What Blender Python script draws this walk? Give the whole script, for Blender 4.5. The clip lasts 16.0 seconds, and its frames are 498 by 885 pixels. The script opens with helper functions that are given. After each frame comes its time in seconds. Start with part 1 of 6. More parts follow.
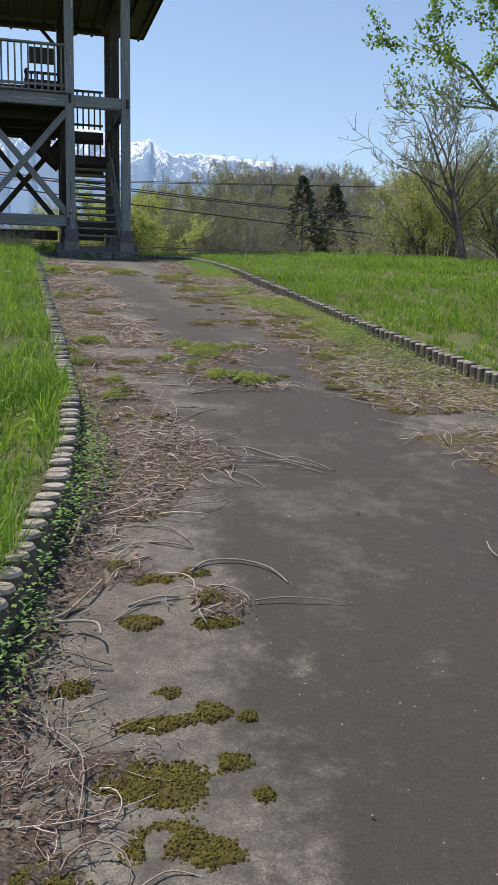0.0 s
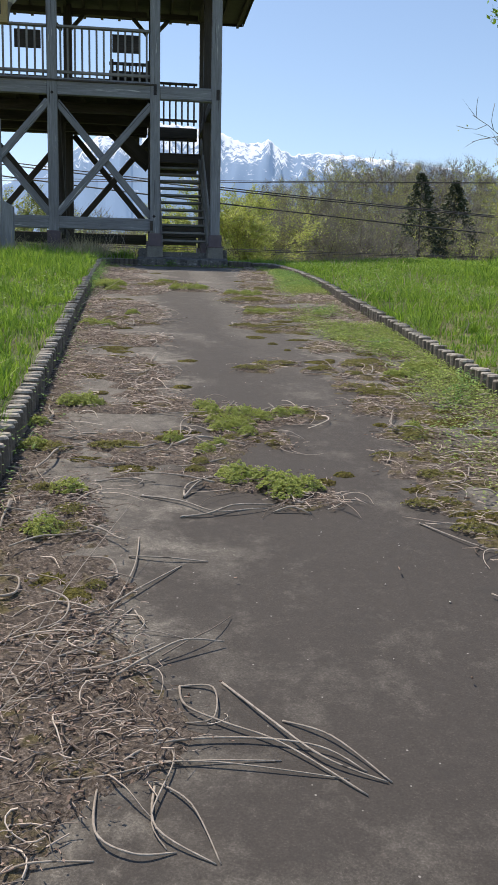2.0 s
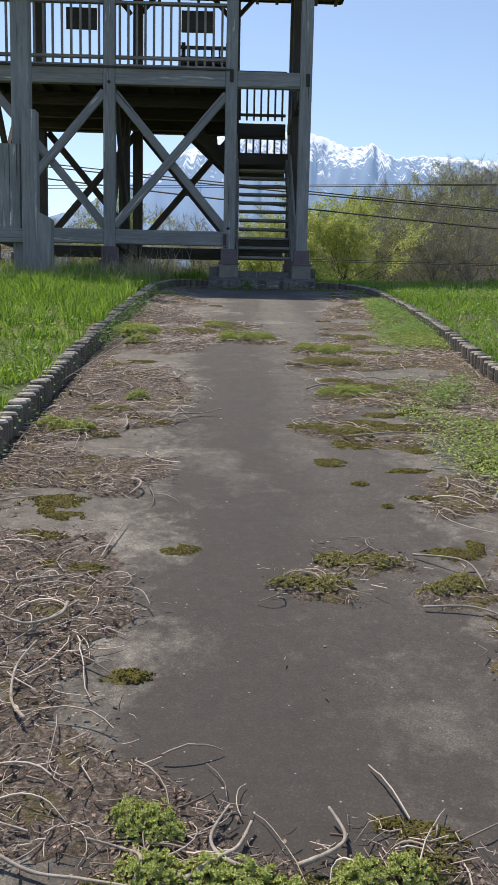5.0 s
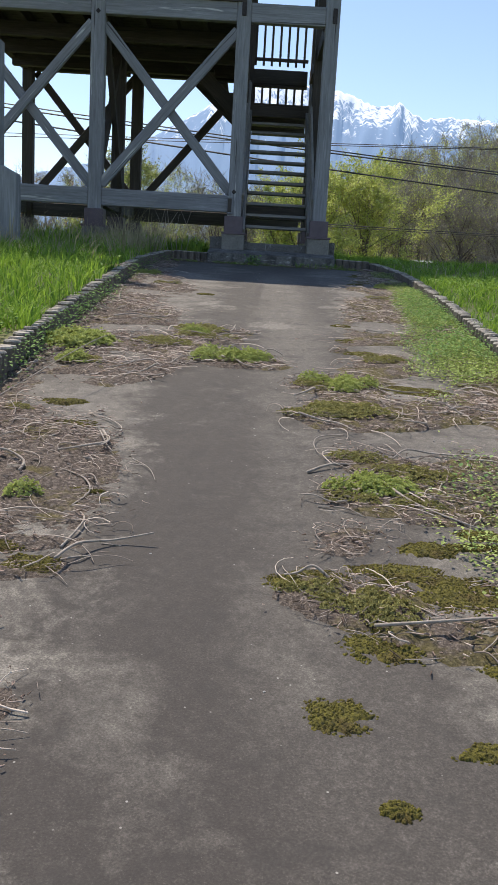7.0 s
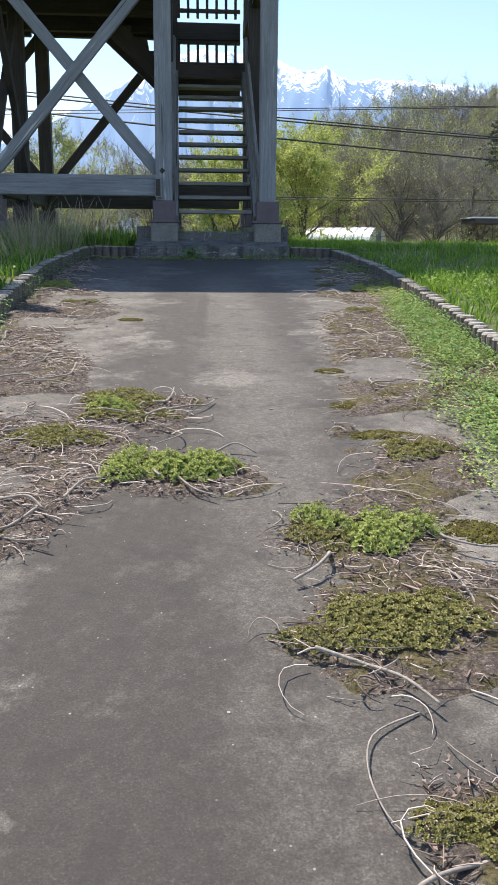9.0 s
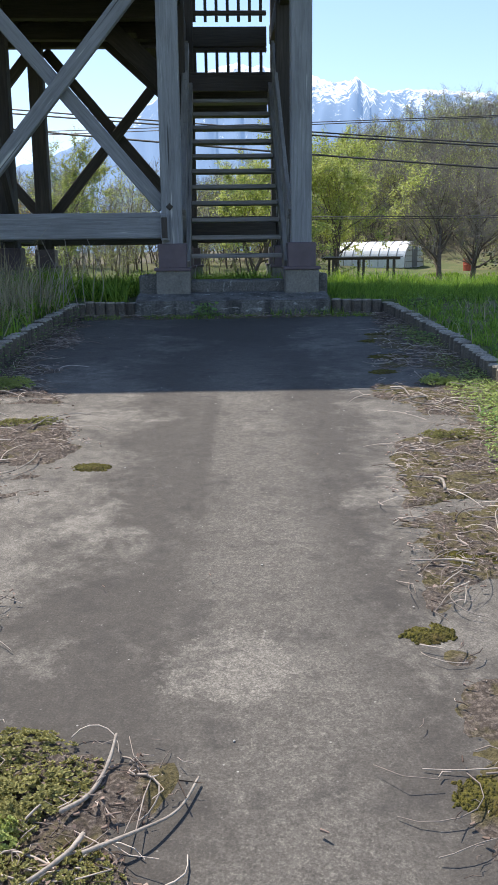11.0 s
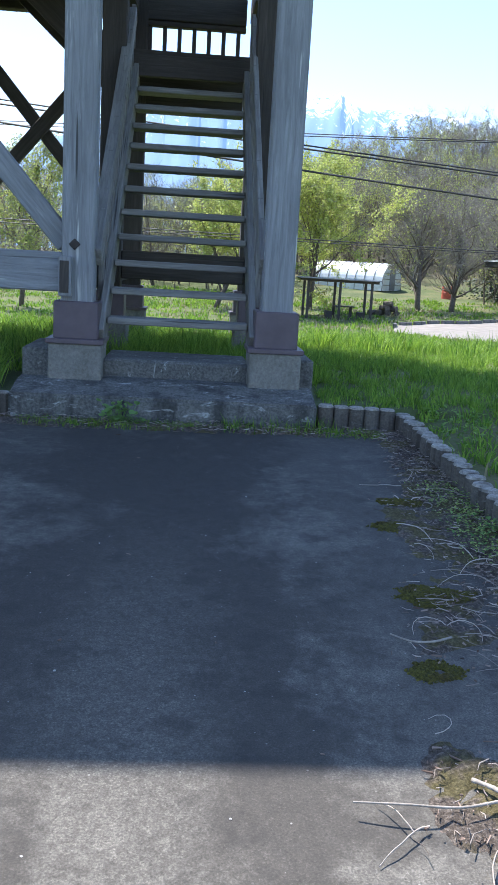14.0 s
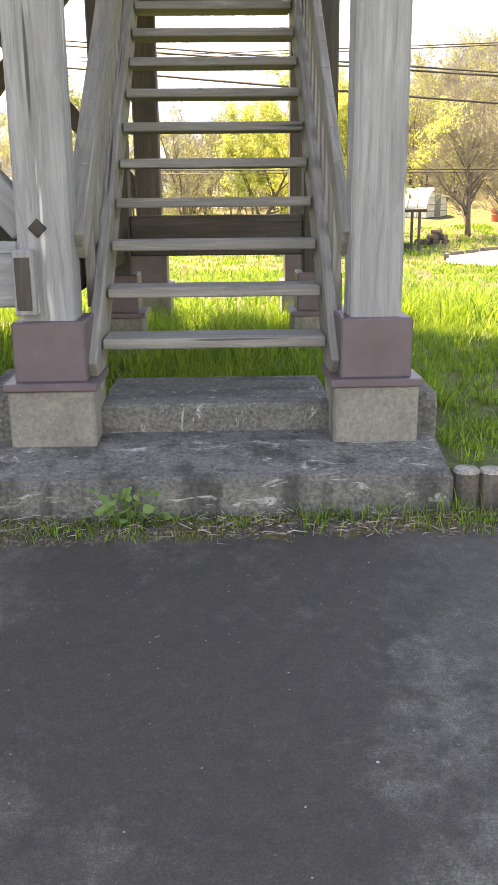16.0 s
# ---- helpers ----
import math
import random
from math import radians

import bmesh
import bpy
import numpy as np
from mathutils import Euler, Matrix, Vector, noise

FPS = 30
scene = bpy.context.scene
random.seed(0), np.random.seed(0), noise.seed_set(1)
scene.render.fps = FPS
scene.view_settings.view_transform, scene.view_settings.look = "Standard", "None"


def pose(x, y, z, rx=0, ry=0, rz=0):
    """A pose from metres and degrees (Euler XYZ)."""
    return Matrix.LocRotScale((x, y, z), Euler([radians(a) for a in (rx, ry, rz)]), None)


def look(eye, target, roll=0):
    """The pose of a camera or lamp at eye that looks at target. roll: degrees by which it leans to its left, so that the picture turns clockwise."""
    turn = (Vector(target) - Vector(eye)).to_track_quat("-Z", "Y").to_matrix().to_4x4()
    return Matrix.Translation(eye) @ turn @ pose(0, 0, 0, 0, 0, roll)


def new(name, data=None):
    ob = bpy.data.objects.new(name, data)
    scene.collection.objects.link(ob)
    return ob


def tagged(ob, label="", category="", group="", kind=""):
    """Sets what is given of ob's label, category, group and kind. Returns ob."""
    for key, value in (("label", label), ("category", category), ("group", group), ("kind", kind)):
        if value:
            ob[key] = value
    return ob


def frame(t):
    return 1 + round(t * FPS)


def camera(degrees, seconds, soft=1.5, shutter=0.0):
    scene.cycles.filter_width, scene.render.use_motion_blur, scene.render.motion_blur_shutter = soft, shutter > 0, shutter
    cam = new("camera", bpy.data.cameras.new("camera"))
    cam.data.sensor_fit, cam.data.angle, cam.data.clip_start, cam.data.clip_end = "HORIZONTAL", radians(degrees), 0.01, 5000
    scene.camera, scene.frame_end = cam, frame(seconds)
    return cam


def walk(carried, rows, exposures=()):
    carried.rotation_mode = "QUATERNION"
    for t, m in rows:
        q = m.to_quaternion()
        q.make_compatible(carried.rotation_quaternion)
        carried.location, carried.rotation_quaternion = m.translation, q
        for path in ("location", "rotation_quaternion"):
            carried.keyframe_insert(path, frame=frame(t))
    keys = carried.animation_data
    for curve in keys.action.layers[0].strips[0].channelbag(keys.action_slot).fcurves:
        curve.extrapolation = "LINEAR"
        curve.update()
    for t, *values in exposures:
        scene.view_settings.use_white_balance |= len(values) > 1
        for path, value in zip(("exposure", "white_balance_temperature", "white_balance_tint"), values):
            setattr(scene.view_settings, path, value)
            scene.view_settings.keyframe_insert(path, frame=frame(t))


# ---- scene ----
cam = camera(31.8, 16.0, soft=1.1)
METRES, EYE, TILT, LEAN, TURN = 19.5, 1.35, -2.1, 0.0, -15.3
ROWS = [
    (0.0, 0.0, 0.0, 0.0, 0.1, -6.33, -0.91),
    (0.5, 0.0111, 0.0321, 0.0045, 3.18, -6.15, 0.27),
    (1.0, 0.0141, 0.0621, 0.0095, 5.83, -6.45, -0.63),
    (1.5, 0.0158, 0.0934, 0.0144, 7.48, -6.62, -1.3),
    (2.0, 0.0176, 0.1246, 0.0204, 7.59, -6.49, -1.34),
    (2.5, 0.0175, 0.1565, 0.0265, 7.64, -6.43, -1.31),
    (3.0, 0.0181, 0.1872, 0.0321, 10.73, -7.15, -0.74),
    (3.5, 0.0127, 0.2178, 0.0377, 12.23, -6.97, -1.56),
    (4.0, 0.0123, 0.2488, 0.0434, 12.28, -6.08, -0.81),
    (4.5, 0.0059, 0.2791, 0.0479, 13.31, -6.23, -0.91),
    (7.0, -0.0206, 0.4283, 0.0742, 15.19, -9.02, -3.79),
    (7.5, -0.029, 0.4589, 0.0782, 18.1, -12.57, 0.25),
    (8.0, -0.0416, 0.4871, 0.0836, 15.75, -13.27, -2.68),
    (8.5, -0.0489, 0.5173, 0.0883, 11.03, -11.21, -1.07),
    (11.0, -0.0784, 0.6728, 0.1194, 13.3, -9.93, 0.17),
    (11.5, -0.0856, 0.7022, 0.1243, 13.7, -9.24, -0.7),
    (12.0, -0.0899, 0.7319, 0.1286, 13.55, -9.11, -0.88),
    (12.5, -0.0961, 0.76, 0.1344, 13.65, -9.15, -1.12),
    (13.0, -0.1012, 0.7886, 0.14, 9.85, -8.97, -2.76),
    (13.5, -0.1038, 0.8175, 0.1455, 12.34, -9.08, -1.44),
    (14.0, -0.1103, 0.8455, 0.1491, 11.52, -9.42, -3.72),
    (14.5, -0.1138, 0.8759, 0.1516, 11.16, -9.77, -3.41),
    (15.0, -0.1244, 0.905, 0.1554, 11.2, -10.14, -3.42),
    (15.5, -0.1321, 0.9341, 0.159, 11.54, -11.15, -2.49),
    (16.0, -0.144, 0.9631, 0.1627, 13.79, -13.63, 0.05),
]
walk(cam, [(t, pose(0, 0, EYE, TILT, LEAN, TURN) @ pose(METRES * x, METRES * y, METRES * z, 90 + pitch, roll, yaw)) for t, x, y, z, yaw, pitch, roll in ROWS],
     exposures=[(0.0, -0.03, 6900, 11), (1.5, 0.05, 6900, 11.5), (4.5, 0.06, 6850, 12), (7.0, 0.17, 6750, 12), (7.5, 0.56, 6700, 12), (8.0, 0.90, 6700, 12), (8.5, 0.72, 6650, 12), (11.0, 0.40, 6450, 11.5), (13.0, 0.68, 6250, 12.5), (14.0, 1.05, 5950, 11), (14.5, 1.52, 6050, 16), (15.0, 1.84, 7600, 22), (15.5, 1.93, 10300, 25), (16.0, 2.34, 11000, 22)])

# ---- world and sun ----
SUN_EL, SUN_AZ = 60.4, -38.0      # degrees above the horizon; degrees from +y towards +x
world = bpy.data.worlds.new("sky")
scene.world = world
world.use_nodes = True
wt = world.node_tree
sky = wt.nodes.new("ShaderNodeTexSky")
sky.sky_type, sky.sun_disc = "NISHITA", False
sky.sun_elevation, sky.sun_rotation = radians(SUN_EL), radians(SUN_AZ)
sky.altitude, sky.air_density, sky.dust_density, sky.ozone_density = 300, 1.0, 0.5, 2.2
wt.links.new(sky.outputs[0], wt.nodes["Background"].inputs[0])
wt.nodes["Background"].inputs[1].default_value = 0.165
sun_data = bpy.data.lights.new("sun", "SUN")
sun_data.energy, sun_data.angle, sun_data.color = 5.0, radians(0.5), (1.0, 0.92, 0.80)
sun = new("sun", sun_data)
sun_dir = Vector((math.sin(radians(SUN_AZ)) * math.cos(radians(SUN_EL)), math.cos(radians(SUN_AZ)) * math.cos(radians(SUN_EL)), math.sin(radians(SUN_EL))))
sun.matrix_world = look(sun_dir * 60, (0, 0, 0))


# ---- materials ----
class Nodes:
    """A small builder for node materials."""

    def __init__(self, name):
        self.m = bpy.data.materials.new(name)
        self.m.use_nodes = True
        self.t = self.m.node_tree
        self.b = self.t.nodes["Principled BSDF"]
        self.out = self.t.nodes["Material Output"]

    def n(self, kind, **kw):
        node = self.t.nodes.new("ShaderNode" + kind)
        for k, v in kw.items():
            if k == "operation":
                node.operation = v
            elif k == "blend_type":
                node.blend_type = v
            elif k == "data_type":
                node.data_type = v
            elif k == "feature":
                node.feature = v
        return node

    def link(self, a, b):
        self.t.links.new(a, b)

    def coords(self, scale=(1, 1, 1), what="Object"):
        tc, mp = self.n("TexCoord"), self.n("Mapping")
        mp.inputs["Scale"].default_value = scale
        self.link(tc.outputs[what], mp.inputs["Vector"])
        return mp.outputs[0]

    def shifted(self, vec):
        """The same coordinates, moved by an amount of each object's own."""
        info, add, mul = self.n("ObjectInfo"), self.n("VectorMath", operation="ADD"), self.n("Math", operation="MULTIPLY")
        mul.inputs[1].default_value = 37.0
        self.link(info.outputs["Random"], mul.inputs[0])
        self.link(vec, add.inputs[0])
        self.link(mul.outputs[0], add.inputs[1])
        return add.outputs[0]

    def noise(self, vec, scale, detail=4, rough=0.55, distort=0.0):
        no = self.n("TexNoise")
        no.inputs["Scale"].default_value, no.inputs["Detail"].default_value = scale, detail
        no.inputs["Roughness"].default_value, no.inputs["Distortion"].default_value = rough, distort
        self.link(vec, no.inputs["Vector"])
        return no.outputs["Fac"]

    def ramp(self, fac, stops):
        r = self.n("ValToRGB")
        els = r.color_ramp.elements
        while len(els) < len(stops):
            els.new(0.5)
        for e, (p, c) in zip(els, stops):
            e.position = p
            e.color = (*c, 1) if len(c) == 3 else c
        self.link(fac, r.inputs[0])
        return r.outputs[0]

    def step(self, fac, lo, hi):
        mr = self.n("MapRange")
        mr.inputs[1].default_value, mr.inputs[2].default_value = lo, hi
        self.link(fac, mr.inputs[0])
        return mr.outputs[0]

    def mix(self, fac, a, b, mode="MIX"):
        mx = self.n("Mix", data_type="RGBA", blend_type=mode)
        for sock, v in ((mx.inputs[0], fac), (mx.inputs[6], a), (mx.inputs[7], b)):
            if isinstance(v, (int, float)):
                sock.default_value = v
            elif isinstance(v, tuple):
                sock.default_value = (*v, 1)
            else:
                self.link(v, sock)
        return mx.outputs[2]

    def math(self, op, a, b):
        mt = self.n("Math", operation=op)
        for sock, v in ((mt.inputs[0], a), (mt.inputs[1], b)):
            if isinstance(v, (int, float)):
                sock.default_value = v
            else:
                self.link(v, sock)
        return mt.outputs[0]

    def bump(self, fac, strength, dist=0.01):
        b = self.n("Bump")
        b.inputs["Strength"].default_value, b.inputs["Distance"].default_value = strength, dist
        self.link(fac, b.inputs["Height"])
        self.link(b.outputs[0], self.b.inputs["Normal"])

    def color(self, c):
        if isinstance(c, tuple):
            self.b.inputs["Base Color"].default_value = (*c, 1)
        else:
            self.link(c, self.b.inputs["Base Color"])

    def rough(self, v):
        if isinstance(v, (int, float)):
            self.b.inputs["Roughness"].default_value = v
        else:
            self.link(v, self.b.inputs["Roughness"])

    def leafy(self, color, share=0.4):
        """Light passes through: a mix with a translucent surface of the same colour."""
        tr, mx = self.n("BsdfTranslucent"), self.n("MixShader")
        mx.inputs[0].default_value = share
        self.link(color, tr.inputs[0])
        self.link(self.b.outputs[0], mx.inputs[1])
        self.link(tr.outputs[0], mx.inputs[2])
        self.link(mx.outputs[0], self.out.inputs[0])


def wood_material(name, dark, mid, light, streak=0.0):
    m = Nodes(name)
    v = m.shifted(m.coords((1, 1, 0.06)))
    grain = m.noise(v, 34, 7, 0.72, 0.9)
    broad = m.noise(m.shifted(m.coords((1, 1, 0.25))), 5, 4, 0.6)
    c = m.ramp(grain, [(0.25, dark), (0.5, mid), (0.75, light)])
    c = m.mix(m.step(broad, 0.35, 0.7), c, m.mix(0.5, c, dark), "MIX")
    if streak:
        s = m.noise(m.shifted(m.coords((1, 1, 0.09))), 13, 3, 0.6, 0.3)
        c = m.mix(m.math("MULTIPLY", m.step(s, 0.64, 0.70), streak), c, (0.62, 0.61, 0.58))
    knots = m.n("TexVoronoi")
    knots.inputs["Scale"].default_value = 2.6
    m.link(m.shifted(m.coords((1, 1, 0.45))), knots.inputs["Vector"])
    c = m.mix(m.math("MULTIPLY", m.step(knots.outputs["Distance"], 0.075, 0.05), 0.75), c, (0.05, 0.04, 0.035))
    cracks = m.noise(m.shifted(m.coords((1, 1, 0.025))), 26, 2, 0.4)
    crack = m.step(cracks, 0.70, 0.735)
    c = m.mix(m.math("MULTIPLY", crack, 0.8), c, (0.03, 0.028, 0.026))
    m.color(c)
    m.rough(0.82)
    m.bump(m.math("SUBTRACT", grain, m.math("MULTIPLY", crack, 1.5)), 0.5, 0.006)
    return m.m


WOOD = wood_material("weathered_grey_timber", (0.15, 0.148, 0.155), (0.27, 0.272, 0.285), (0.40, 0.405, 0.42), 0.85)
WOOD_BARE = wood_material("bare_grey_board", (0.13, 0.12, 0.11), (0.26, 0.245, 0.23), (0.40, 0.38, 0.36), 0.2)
WOOD_DARK = wood_material("dark_brown_board", (0.035, 0.028, 0.024), (0.07, 0.058, 0.05), (0.12, 0.10, 0.085))
WOOD_YELLOW = wood_material("ochre_board", (0.25, 0.17, 0.07), (0.40, 0.29, 0.13), (0.5, 0.38, 0.2))


def concrete_material(name, dark, light, stain, grain=0.55, flake=0.75):
    m = Nodes(name)
    v = m.shifted(m.coords())
    fine, broad = m.noise(v, 60, 6, 0.7), m.noise(v, 4.5, 5, 0.65, 0.4)
    c = m.ramp(broad, [(0.3, dark), (0.65, light)])
    c = m.mix(grain, c, m.ramp(fine, [(0.36, tuple(0.28 * a for a in light)), (0.64, tuple(min(1, 1.35 * a) for a in light))]))
    drip = m.noise(m.shifted(m.coords((1, 1, 0.12))), 9, 4, 0.6)
    c = m.mix(m.math("MULTIPLY", m.step(drip, 0.5, 0.66), 0.7), c, stain)
    spots = m.noise(m.shifted(m.coords((0.5, 1, 1.6))), 11, 6, 0.75, 0.8)
    c = m.mix(m.math("MULTIPLY", m.step(spots, 0.58, 0.66), flake), c, (0.46, 0.46, 0.44))
    m.color(c)
    m.rough(0.9)
    m.bump(fine, 0.5, 0.006)
    return m.m


CONCRETE = concrete_material("stained_concrete", (0.045, 0.043, 0.04), (0.185, 0.178, 0.165), (0.032, 0.031, 0.029), 0.6, 0.8)
PLINTH = concrete_material("smooth_concrete", (0.15, 0.14, 0.122), (0.265, 0.25, 0.222), (0.11, 0.10, 0.085), 0.3, 0.1)
KERB_SIDE = concrete_material("dark_side_concrete", (0.06, 0.049, 0.04), (0.17, 0.145, 0.12), (0.045, 0.036, 0.028), 0.4, 0.25)
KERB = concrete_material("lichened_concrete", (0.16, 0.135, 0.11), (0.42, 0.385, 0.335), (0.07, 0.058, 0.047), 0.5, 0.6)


def plain(name, c, rough=0.6, metal=0.0, var=0.25, scale=8.0):
    m = Nodes(name)
    f = m.noise(m.shifted(m.coords()), scale, 5, 0.6)
    m.color(m.ramp(f, [(0.3, tuple(a * (1 - var) for a in c)), (0.7, tuple(min(1.0, a * (1 + var)) for a in c))]))
    m.rough(rough)
    m.b.inputs["Metallic"].default_value = metal
    m.bump(m.noise(m.coords(), scale * 9, 3), 0.12, 0.003)
    return m.m


FLASHING = plain("mauve_painted_metal", (0.115, 0.085, 0.10), 0.5, 0.0, 0.15)
IRON = plain("rusty_black_iron", (0.04, 0.032, 0.03), 0.6, 0.4, 0.5, 30)
WHITE_GLASS = plain("white_lamp_globe", (0.8, 0.8, 0.78), 0.25, 0.0, 0.03)
CABLE = plain("black_cable", (0.03, 0.03, 0.035), 0.6)
SHEET = plain("greenhouse_film", (0.72, 0.75, 0.78), 0.35, 0.0, 0.1, 3)
RED = plain("faded_red_paint", (0.5, 0.10, 0.06), 0.6)
ROOF = plain("dark_roof_board", (0.05, 0.045, 0.042), 0.7, 0.0, 0.3)


def asphalt():
    m = Nodes("worn_asphalt")
    v = m.coords()
    grit, mid = m.noise(v, 170, 3, 0.7), m.noise(v, 2.6, 7, 0.68, 0.3)
    big = m.noise(m.coords((1, 0.7, 1)), 1.1, 6, 0.62, 0.3)
    sx = m.n("SeparateXYZ")
    m.link(v, sx.inputs[0])
    px, py = sx.outputs[0], sx.outputs[1]
    # far also drops out inside the roof's shadow: shade painted as less wear
    far = m.math("MULTIPLY", m.step(py, 7.0, 15.0), m.step(py, 20.5, 18.8))
    tar = m.ramp(grit, [(0.28, (0.035, 0.030, 0.0265)), (0.6, (0.056, 0.049, 0.0435)), (0.76, (0.11, 0.097, 0.088))])
    worn = m.ramp(grit, [(0.30, (0.078, 0.071, 0.060)), (0.6, (0.121, 0.111, 0.094)), (0.74, (0.193, 0.178, 0.152))])
    c = m.mix(m.math("MULTIPLY", m.step(py, 9.5, 16.0), m.math("ADD", 0.14, m.math("MULTIPLY", far, 0.24))), tar, worn)
    dusty = m.ramp(grit, [(0.32, (0.126, 0.116, 0.10)), (0.5, (0.218, 0.202, 0.175)), (0.68, (0.353, 0.327, 0.283))])
    # dust gathers along both verges and in worn patches
    fine = m.noise(v, 9.0, 8, 0.78, 0.2)
    rough_edge = m.math("ADD", m.math("MULTIPLY", m.math("SUBTRACT", mid, 0.5), 1.0), m.math("MULTIPLY", m.math("SUBTRACT", fine, 0.5), 0.5))
    left = m.math("SUBTRACT", m.math("ADD", 0.62, m.math("ADD", m.math("MULTIPLY", m.step(py, 1.5, 7.0), 0.72), m.math("MULTIPLY", m.step(py, 14.5, 17.0), 0.26))), px)
    right = m.math("SUBTRACT", px, m.math("ADD", 2.40, m.math("MULTIPLY", m.step(py, 12.0, 18.0), 0.34)))
    verge = m.step(m.math("ADD", m.math("MAXIMUM", left, right), rough_edge), -0.04, 0.20)
    patch = m.step(m.math("ADD", m.math("MULTIPLY", big, 0.45), m.math("ADD", m.math("MULTIPLY", mid, 0.30), m.math("MULTIPLY", fine, 0.25))), 0.52, 0.61)
    mottle = m.step(m.math("ADD", m.math("MULTIPLY", mid, 0.4), m.math("MULTIPLY", fine, 0.6)), 0.40, 0.58)
    verge = m.math("MULTIPLY", verge, m.math("ADD", 0.38, m.math("MULTIPLY", mottle, 0.62)))
    # verge dust is cut from y 18.4 on, darkening the roof-shaded stretch in colour
    amount = m.math("ADD", m.math("MULTIPLY", verge, m.math("SUBTRACT", 0.66, m.math("MULTIPLY", m.step(py, 18.4, 19.6), 0.40))), m.math("MULTIPLY", patch, m.math("ADD", 0.38, m.math("MULTIPLY", far, 0.05))))
    # a paler worn strip up the middle, and a scoured spot
    grain = m.noise(v, 60, 4, 0.75)
    strip = m.step(m.math("ADD", m.math("ABSOLUTE", m.math("SUBTRACT", px, 2.16), 0.0), m.math("MULTIPLY", rough_edge, 0.75)), 0.34, 0.12)
    amount = m.math("ADD", amount, m.math("MULTIPLY", m.math("MULTIPLY", strip, far), m.math("ADD", 0.22, m.math("MULTIPLY", m.step(grain, 0.45, 0.62), 0.36))))
    rut = m.step(m.math("ADD", m.math("ABSOLUTE", m.math("SUBTRACT", px, m.math("ADD", 1.90, m.math("MULTIPLY", m.step(py, 16.9, 18.3), 0.07))), 0.0), m.math("MULTIPLY", rough_edge, 0.10)), 0.055, 0.015)
    amount = m.math("SUBTRACT", amount, m.math("MULTIPLY", m.math("MULTIPLY", rut, m.math("MULTIPLY", m.step(py, 16.2, 17.2), m.step(py, 18.7, 18.2))), 0.35))
    amount = m.math("MAXIMUM", amount, 0.0)
    dx, dy = m.math("SUBTRACT", px, 2.02), m.math("MULTIPLY", m.math("SUBTRACT", py, 15.42), 1.15)
    spot = m.math("ADD", m.math("SQRT", m.math("ADD", m.math("MULTIPLY", dx, dx), m.math("MULTIPLY", dy, dy)), 0.0), m.math("MULTIPLY", m.math("ADD", rough_edge, m.math("SUBTRACT", fine, 0.5)), 0.30))
    amount = m.math("MINIMUM", m.math("ADD", amount, m.math("MULTIPLY", m.step(spot, 0.21, 0.17), m.math("ADD", 0.24, m.math("MULTIPLY", m.step(grain, 0.42, 0.6), 0.40)))), 0.95)
    c = m.mix(amount, c, dusty)
    chips = m.n("TexVoronoi")
    chips.inputs["Scale"].default_value = 30.0
    m.link(v, chips.inputs["Vector"])
    pick = m.n("SeparateXYZ")
    m.link(chips.outputs["Color"], pick.inputs[0])
    c = m.mix(m.math("MULTIPLY", m.math("MULTIPLY", m.step(chips.outputs["Distance"], 0.11, 0.06), m.step(pick.outputs[0], 0.70, 0.95)), 0.7), c, (0.50, 0.48, 0.44))
    pits = m.n("TexVoronoi")
    pits.inputs["Scale"].default_value = 75.0
    m.link(v, pits.inputs["Vector"])
    c = m.mix(m.math("MULTIPLY", m.step(pits.outputs["Distance"], 0.30, 0.12), 0.35), c, (0.03, 0.027, 0.025))
    dark = m.noise(v, 6.5, 5, 0.62)
    c = m.mix(m.math("MULTIPLY", m.step(dark, 0.54, 0.66), 0.5), c, (0.040, 0.036, 0.033))
    mott = m.noise(v, 24, 6, 0.8, 0.2)
    c = m.mix(m.math("MULTIPLY", m.step(mott, 0.56, 0.42), 0.25), c, (0.024, 0.021, 0.019))
    c = m.mix(m.math("MULTIPLY", m.step(mott, 0.60, 0.74), 0.30), c, (0.20, 0.18, 0.16))
    m.color(c)
    m.rough(0.88)
    m.bump(m.math("ADD", grit, m.math("MULTIPLY", mid, 0.6)), 0.45, 0.005)
    return m.m


ASPHALT = asphalt()


def earth():
    m = Nodes("meadow_soil")
    v = m.coords()
    a, b = m.noise(v, 0.35, 6, 0.6), m.noise(v, 9, 5, 0.6)
    c = m.ramp(a, [(0.3, (0.05, 0.075, 0.02)), (0.5, (0.085, 0.11, 0.03)), (0.65, (0.14, 0.135, 0.055))])
    c = m.mix(m.math("MULTIPLY", m.step(b, 0.45, 0.75), 0.4), c, (0.10, 0.095, 0.045))
    sp = m.n("SeparateXYZ")
    m.link(v, sp.inputs[0])
    floor = m.ramp(b, [(0.3, (0.05, 0.042, 0.026)), (0.7, (0.15, 0.13, 0.075))])
    c = m.mix(m.step(m.math("ADD", sp.outputs[1], m.math("MULTIPLY", a, 12.0)), 100.0, 112.0), c, floor)
    m.color(c)
    m.rough(0.95)
    m.bump(b, 0.8, 0.05)
    return m.m


EARTH = earth()


def leaf_material(name, low, high, share=0.4, rough=0.6):
    m = Nodes(name)
    g, no = m.n("NewGeometry"), m.noise(m.coords(), 1.1, 3)
    f = m.math("ADD", m.math("MULTIPLY", g.outputs["Random Per Island"], 0.7), m.math("MULTIPLY", no, 0.3))
    c = m.ramp(f, [(0.15, low), (0.85, high)])
    m.color(c)
    m.rough(rough)
    m.leafy(c, share)
    return m.m


